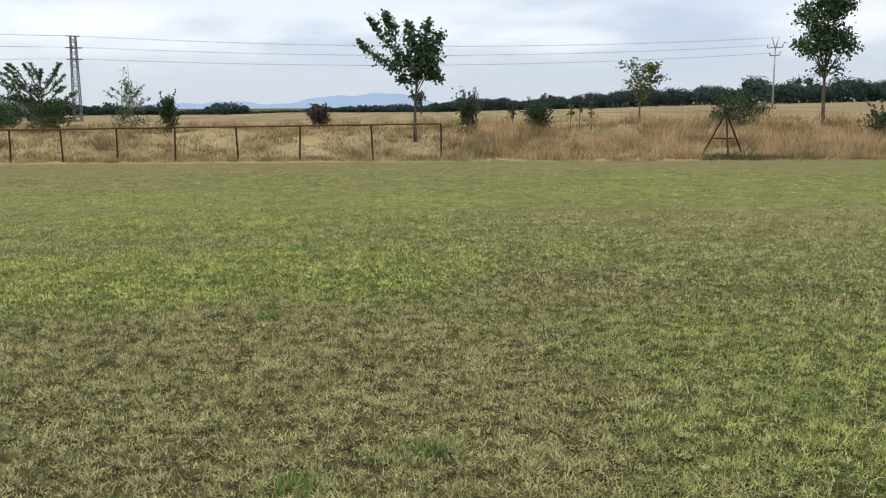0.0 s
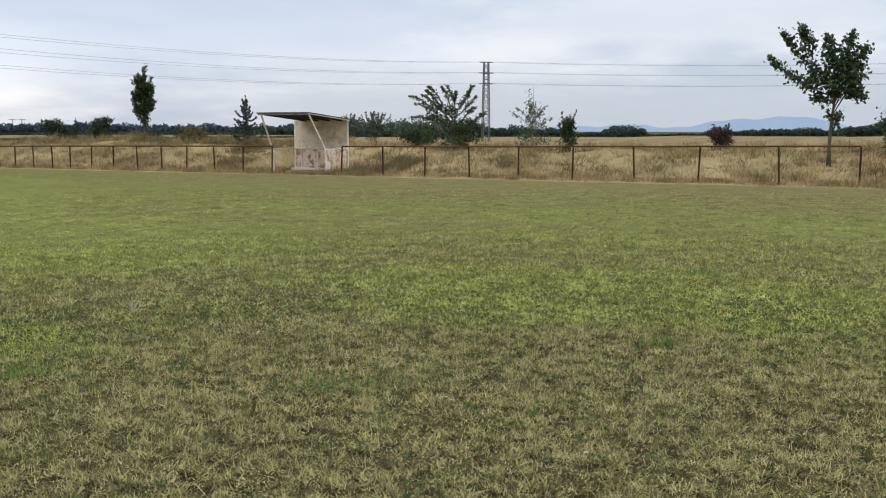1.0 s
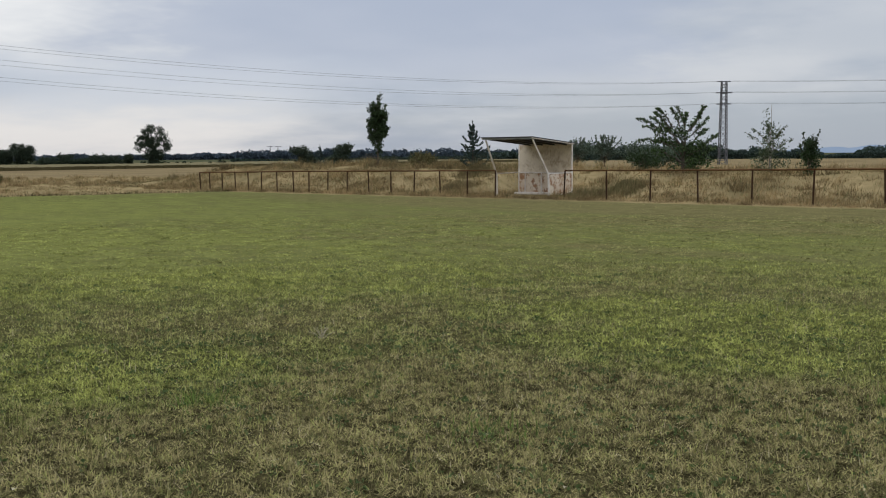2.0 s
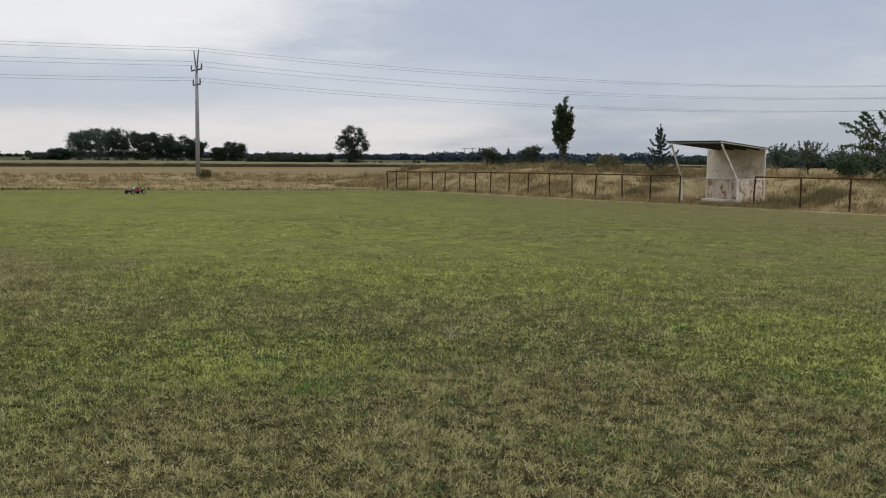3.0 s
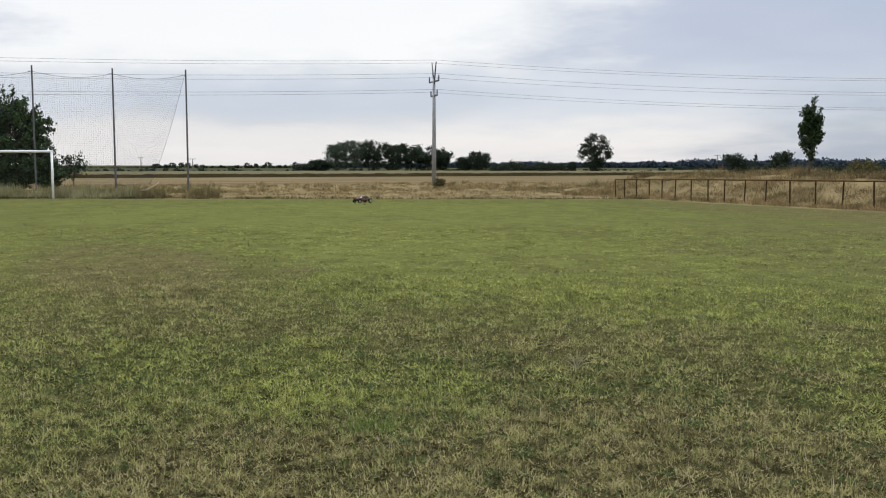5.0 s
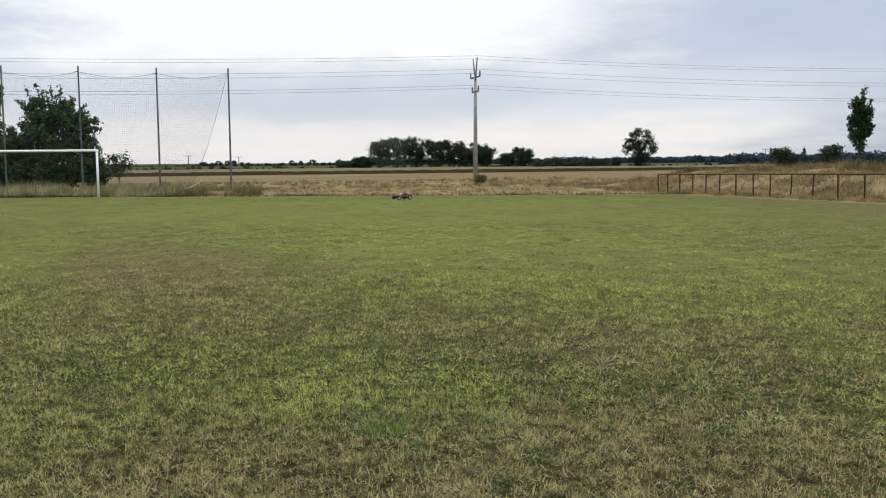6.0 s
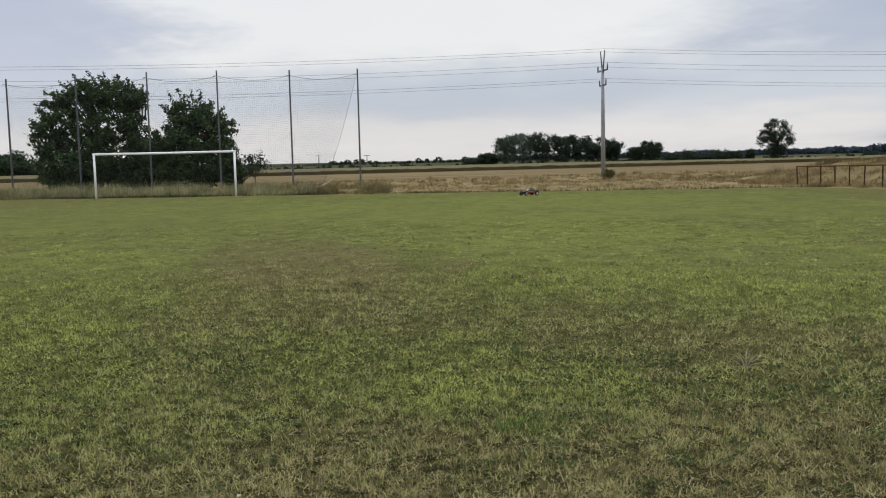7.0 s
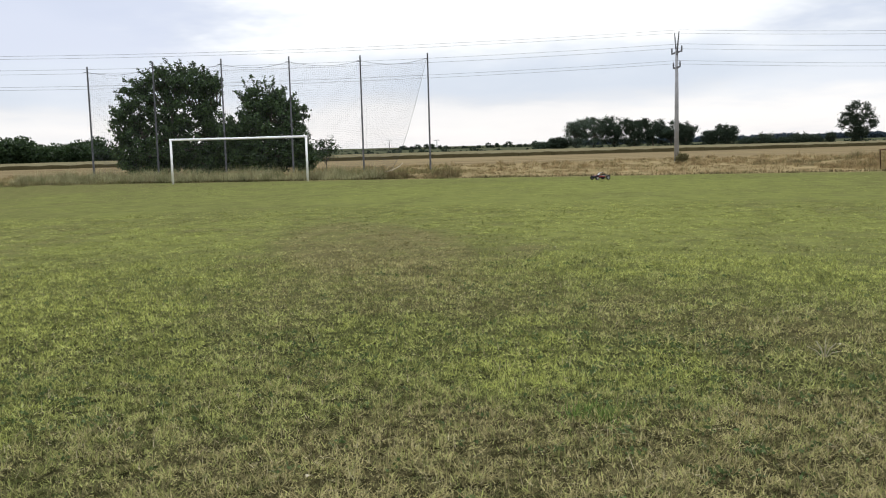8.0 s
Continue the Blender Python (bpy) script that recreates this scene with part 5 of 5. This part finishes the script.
def meadow():
    rng = np.random.default_rng(102)
    t = thing("dry_meadow_grass", (-20, 36, 0), "tall straw-coloured dry grass on the bank and round the pitch", "grass", kind="stuff")

    def sow(n, x0, x1, y0, y1, lo, hi, wid, keep=None, mat=None, lean=0.65, per=22, clump=0.15):
        """Tussocks of uneven height; each leans its own way."""
        m = n // per
        hubs = np.stack((rng.uniform(x0, x1, m), rng.uniform(y0, y1, m)), 1)
        grow = rng.uniform(0.4, 1.0, m) * (0.55 + 0.8 * tufts(hubs[:, 0], hubs[:, 1], 1.6, 3))
        nod = rng.normal(size=(m, 2)) * 0.38 + np.array((0.12, -0.1))
        sel = rng.integers(0, m, n)
        p = hubs[sel] + rng.normal(size=(n, 2)) * clump
        ok = keep(p) if keep is not None else np.ones(n, bool)
        p, sel = p[ok], sel[ok]
        pts = np.stack((p[:, 0], p[:, 1], rise(p[:, 0], p[:, 1]) - 0.02), 1)
        hh = rng.uniform(lo, hi, len(p)) * grow[sel]
        me = stand(pts, hh, wid, rng, lean, mat or HAY, "dry_blades", False, nod[sel])
        ob = part("dry_blades", me, None, t)
        ob.location = (20, -36, 0)

    def clear(p):
        """Keeps the mown strip and the shelter's floor free."""
        hut = (p[:, 0] > -23.1) & (p[:, 0] < -20.3) & (p[:, 1] > 34.4) & (p[:, 1] < 37.3)
        return ~hut

    # the bank: a short fringe at the fence, taller towards the top
    sow(34000, -46, 1, 32.5, 35.0, 0.16, 0.36, 0.018, clear)
    sow(60000, -50, 26, 34.6, 41.0, 0.20, 0.50, 0.022, clear)
    sow(40000, -60, 34, 40.0, 52.0, 0.30, 0.70, 0.032)
    sow(12000, -52, -26, 39.0, 45.0, 0.30, 0.75, 0.026, None, TUSSOCK, 0.7, 40)
    # darker rank tufts among the dry grass, and shorter grass round the shelter
    sow(34000, -60, 26, 33.6, 42.0, 0.16, 0.46, 0.022, clear, TUSSOCK, 0.9, 70, 0.30)
    sow(7000, -27, -17, 32.8, 37.6, 0.10, 0.28, 0.018, clear, TUSSOCK, 0.8, 14)
    # the tall stand east of the fence end
    open_spot = lambda p: ~((p[:, 0] > 9.9) & (p[:, 0] < 12.5) & (p[:, 1] < 35.9))
    low = lambda p: open_spot(p) & (p[:, 1] > 33.0 + 1.2 * np.sin(p[:, 0] * 1.1) + 0.25 * np.abs(p[:, 0] - 7.0) * (p[:, 0] < 7.0))
    sow(42000, 1.4, 30, 32.2, 40.5, 0.40, 1.15, 0.024, low, RUSSET, 0.5, 90, 0.34)
    sow(16000, 1.0, 30, 31.8, 36.0, 0.20, 0.55, 0.02, open_spot, HAY, 0.7)
    sow(5200, 9.7, 13.8, 31.9, 34.6, 0.10, 0.30, 0.02, None, EDGE, 0.7)
    sow(5000, 1.4, 30, 32.8, 38.0, 0.35, 0.75, 0.024, open_spot, TUSSOCK, 0.6, 90, 0.3)
    # the meadow west of the pitch, with a rank fringe at its edge and under the net
    beyond = lambda p: p[:, 0] < west_edge(p[:, 1]) - 0.3
    edge = lambda p: (p[:, 0] < west_edge(p[:, 1]) + 0.1) & (p[:, 0] > west_edge(p[:, 1]) - 1.6)
    sow(50000, -62, -34, -22, 36, 0.14, 0.40, 0.022, beyond)
    sow(34000, -82, -58, -30, 50, 0.18, 0.48, 0.040)
    sow(34000, -60, -36, -14, 32, 0.14, 0.36, 0.022, edge, RANK)
    sow(14000, -64.5, -56, -16, 16, 0.25, 0.70, 0.026, None, RANK)
    # dark blades paint the shadow line at the lawn's edge; tall pale fringe behind the goal
    y = rng.uniform(-18, 32.5, 9000)
    y = y[rng.uniform(0, 1, 9000) < 0.25 + 0.75 * tufts(y, 0 * y, 2.2, 13)]
    p = np.stack((west_edge(y) - rng.uniform(0.0, 0.45, len(y)), y, 0 * y), 1)
    part("rim_blades", stand(p, rng.uniform(0.06, 0.20, len(y)), 0.028, rng, 0.6, EDGE, "rim_blades", False), None, t).location = (20, -36, 0)
    y = rng.uniform(-12, 9.5, 26000)
    p = np.stack((west_edge(y) - 0.3 - rng.uniform(0.0, 4.2, len(y)), y, 0 * y), 1)
    tall = (0.30 + 0.75 * tufts(p[:, 0], y, 0.9, 17)) * rng.uniform(0.4, 1.0, len(y))
    part("fringe_blades", stand(p, tall, 0.024, rng, 0.55, FRINGE, "fringe_blades", False), None, t).location = (20, -36, 0)
    for x, y, w in ((-50.6, 10.2, 1.0), (-50.1, 12.6, 0.9), (-18.6, 35.4, 1.2), (-17.6, 36.6, 1.1), (-27.6, 39.6, 1.1), (-26.3, 36.4, 0.8)):
        sow(1500, x - w * 0.6, x + w * 0.6, y - w, y + w, 0.30, 0.75, 0.024, None, TUSSOCK, 0.55)


def weeds():
    """Green rosettes in the lawn and pale scraps lying on it."""
    rng = np.random.default_rng(104)
    for x, y, w in ((-1.7, 12.0, 0.20), (0.02, 4.45, 0.22), (-0.6, 4.0, 0.16), (-3.3, 5.62, 0.30), (-1.4, 7.85, 0.12), (-5.5, 5.0, 0.22), (2.4, 5.2, 0.25)):
        p = np.append(rng.normal(size=(180, 2)) * w * 0.55, np.zeros((180, 1)), 1)
        t = thing("grass_tuft", (x, y, 0), "lush green grass tuft in the dry lawn", "grass tuft", "green tufts in the lawn")
        part("foliage", stand(p, rng.uniform(0.03, 0.085, 180), 0.009, rng, 0.8, TUFT, "foliage"), None, t)["kind"] = "stuff"
    for x, y, turn, size in ((-1.31, 4.92, 20, 0.045), (-2.43, 4.97, 80, 0.035), (-14.4, 7.6, 10, 0.05), (-4.79, 3.21, 120, 0.045), (-6.72, 7.5, 150, 0.05)):
        t = thing("dry_leaf", (x, y, 0.03), "pale curled dry leaf on the lawn", "leaf", "dry leaves on the lawn", turn=turn)
        g = Geo()
        for q in np.linspace(0, 1, 6):
            wd = size * 0.35 * math.sin(math.pi * (0.08 + 0.84 * q))
            g.v += [(size * (q - 0.5), -wd, 0.012 * math.sin(3 * q)), (size * (q - 0.5), 0, 0.004), (size * (q - 0.5), wd, 0.014 * math.cos(2 * q))]
        for q in range(5):
            for e in (0, 1):
                g.f.append((3 * q + e, 3 * q + e + 1, 3 * q + e + 4, 3 * q + e + 3))
        part("blade", g, STRAW_LEAF, t)


def dry_weed(x, y):
    """A dead pale weed: a few stiff stalks that spread from one root."""
    t = thing("dry_weed", (x, y, 0), "dead straw-pale weed with spreading stalks in the lawn", "weed")
    for q in range(9):
        a, r = 2.4 * q, 0.05 + 0.012 * q
        tip = (r * math.cos(a), r * math.sin(a), 0.15 - 0.009 * q)
        part("stalk", Geo().tube([(0, 0, -0.01), (0.45 * tip[0], 0.45 * tip[1], 0.62 * tip[2]), tip], [0.0045, 0.0035, 0.002], 5), STRAW_LEAF, t)


def heap():
    t = thing("net_heap", (-55.6, 10.6, 0.0), "pale fallen edge of the net lying in the grass", "net")
    part("bundle", Geo().tube([(0.3, -1.2, 0.15), (0.1, -0.6, 0.22), (0, 0, 0.32), (-0.1, 0.5, 0.55), (-0.1, 0.7, 0.75)], [0.02, 0.04, 0.045, 0.03, 0.015], 8), STRAW_LEAF, t, smooth=True)


lawn()
meadow()
weeds()
dry_weed(-6.46, 7.20)
heap()


# ---- model buggy ----
def paint(name, colour, rough=0.35, dusty=0.3):
    m, k, p, out = material(name)
    obj = k.add("ShaderNodeTexCoord").outputs["Object"]
    dust = k.smooth(k.noise(obj, 18.0, 4.0, 0.65), 0.45, 0.75)
    k.put(p.inputs["Base Color"], k.mix(k.math("MULTIPLY", dust, dusty), colour, (0.20, 0.16, 0.11)))
    k.put(p.inputs["Roughness"], k.math("MULTIPLY_ADD", dust, 0.4, rough))
    p.inputs["Specular IOR Level"].default_value = 0.15 if rough > 0.7 else 0.5
    return m


RED, BLACK, PALE, RUBBER = paint("red_body", (0.30, 0.015, 0.015), 0.5), paint("black_plastic", (0.010, 0.010, 0.011), 0.85, 0.06), paint("white_body", (0.52, 0.50, 0.47), 0.5), paint("rubber", (0.015, 0.015, 0.015), 0.9, 0.08)
ALLOY = worn("alloy", (0.50, 0.50, 0.52), (0.22, 0.22, 0.22), 20.0, 0.4, 0.9)


def buggy():
    t = thing("model_buggy", (-40.2, 18.0, 0.0), "red, white and black radio-controlled buggy on the lawn", "toy car", turn=-80)
    part("chassis", Geo().box((0, 0, 0.085), (0.62, 0.20, 0.022)), BLACK, t)
    nose = Geo()
    for x, w, z0, z1 in ((0.40, 0.05, 0.11, 0.135), (0.26, 0.085, 0.10, 0.175), (0.10, 0.10, 0.10, 0.215), (-0.02, 0.095, 0.10, 0.225)):
        nose.v += [(x, -w, z0), (x, w, z0), (x, w * 0.8, z1), (x, -w * 0.8, z1)]
    for q in range(3):
        for e in range(4):
            a, c = 4 * q + e, 4 * q + (e + 1) % 4
            nose.f.append((a, c, c + 4, a + 4))
    nose.f += [(3, 2, 1, 0), (12, 13, 14, 15)]
    hood = part("hood", nose, BLACK, t, "black plastic hood")
    part("stripe", Geo().box((0.24, 0, 0.186), (0.22, 0.07, 0.006), Matrix.Rotation(0.26, 3, "Y"), 0.001), RED, hood, "red stripe")
    part("front_guard", Geo().box((0.405, 0, 0.15), (0.012, 0.09, 0.07), Matrix.Rotation(-0.3, 3, "Y"), 0.002), BLACK, hood)
    for s in (-1, 1):
        side = part("side_panel", Geo().box((-0.02, s * 0.125, 0.145), (0.34, 0.02, 0.075), None, 0.008), RED, t, "red side panel")
        part("border", Geo().box((-0.02, s * 0.137, 0.178), (0.34, 0.006, 0.008), None, 0.002), PALE, side)
        part("border", Geo().box((-0.02, s * 0.137, 0.112), (0.34, 0.006, 0.008), None, 0.002), BLACK, side)
        part("cage_bar", Geo().tube([(0.12, s * 0.09, 0.19), (0.02, s * 0.085, 0.30), (-0.14, s * 0.085, 0.31), (-0.30, s * 0.07, 0.20)], 0.009, 6), BLACK, t)
    for x, z in ((0.02, 0.30), (-0.14, 0.31)):
        part("cage_bar", Geo().tube([(x, -0.085, z), (x, 0.085, z)], 0.009, 6), BLACK, t)
    part("roof_plate", Geo().box((-0.06, 0, 0.318), (0.17, 0.16, 0.010), Matrix.Rotation(-0.06, 3, "Y")), PALE, t, "white roof plate")
    part("front_panel", Geo().box((0.06, 0, 0.245), (0.012, 0.15, 0.11), Matrix.Rotation(-0.75, 3, "Y")), PALE, t, "white front panel")
    engine = part("engine", Geo().box((-0.19, 0.0, 0.17), (0.12, 0.12, 0.13)), BLACK, t)
    for q in range(5):
        part("fin", Geo().box((-0.19, 0, 0.20 + 0.014 * q), (0.10, 0.135, 0.005), None, 0.001), GALV, engine)
    part("silencer", Geo().tube([(-0.26, 0.05, 0.15), (-0.34, 0.05, 0.16), (-0.46, 0.03, 0.16)], [0.02, 0.035, 0.03], 10), BLACK, t)
    part("fuel_tank", Geo().box((-0.05, 0.0, 0.15), (0.10, 0.14, 0.08)), BLACK, t)
    part("front_bumper", Geo().tube([(0.38, -0.09, 0.09), (0.45, -0.06, 0.11), (0.45, 0.06, 0.11), (0.38, 0.09, 0.09)], 0.010, 6), BLACK, t)
    part("rear_bumper", Geo().tube([(-0.36, -0.10, 0.10), (-0.48, -0.08, 0.13), (-0.48, 0.08, 0.13), (-0.36, 0.10, 0.10)], 0.010, 6), BLACK, t)
    part("antenna", Geo().tube([(-0.10, 0.06, 0.18), (-0.13, 0.06, 0.52)], 0.003, 5), BLACK, t)
    for x, r, w in ((0.28, 0.082, 0.065), (-0.28, 0.090, 0.080)):
        for s in (-1, 1):
            part("axle_arm", Geo().tube([(x, s * 0.06, 0.09), (x, s * 0.21, r)], 0.012, 6), BLACK, t)
            part("damper", Geo().tube([(x, s * 0.09, 0.22), (x, s * 0.17, 0.10)], [0.012, 0.016], 8), GALV, t)
            wheel = part("wheel", Geo().lathe([(0.016, -w * 0.45), (0.022, 0), (0.016, w * 0.5)], axis="y", sides=10), ALLOY, t, at=(x, s * 0.235, r - 0.004))
            part("tyre", Geo().lathe([(r * 0.62, -w * 0.5), (r * 0.92, -w * 0.5), (r, -w * 0.34), (r, w * 0.34), (r * 0.92, w * 0.5), (r * 0.62, w * 0.5), (r * 0.62, -w * 0.5)], axis="y", sides=24), RUBBER, wheel, "black rubber tyre", True)
            part("rim", Geo().lathe([(r * 0.60, -w * 0.44), (r * 0.64, -w * 0.46), (r * 0.64, w * 0.46), (r * 0.54, w * 0.50), (r * 0.50, w * 0.40), (r * 0.2, w * 0.3 * s + 0.002), (r * 0.2, 0.0)], axis="y", sides=20), BLACK, wheel, "", True)
            part("rim_lip", Geo().lathe([(r * 0.57, s * w * 0.49), (r * 0.63, s * w * 0.49), (r * 0.63, s * w * 0.52), (r * 0.57, s * w * 0.52), (r * 0.57, s * w * 0.49)], axis="y", sides=20), PALE, wheel, "white rim lip", True)
            g = Geo()
            for q in range(26):
                a = 2 * math.pi * q / 26
                g.box((math.cos(a) * r, 0, math.sin(a) * r), (0.012, w * 0.8, 0.010), Matrix.Rotation(-a, 3, "Y"), 0.002)
            tread = part("tread", g, RUBBER, wheel)
            tread["kind"] = "stuff"


buggy()
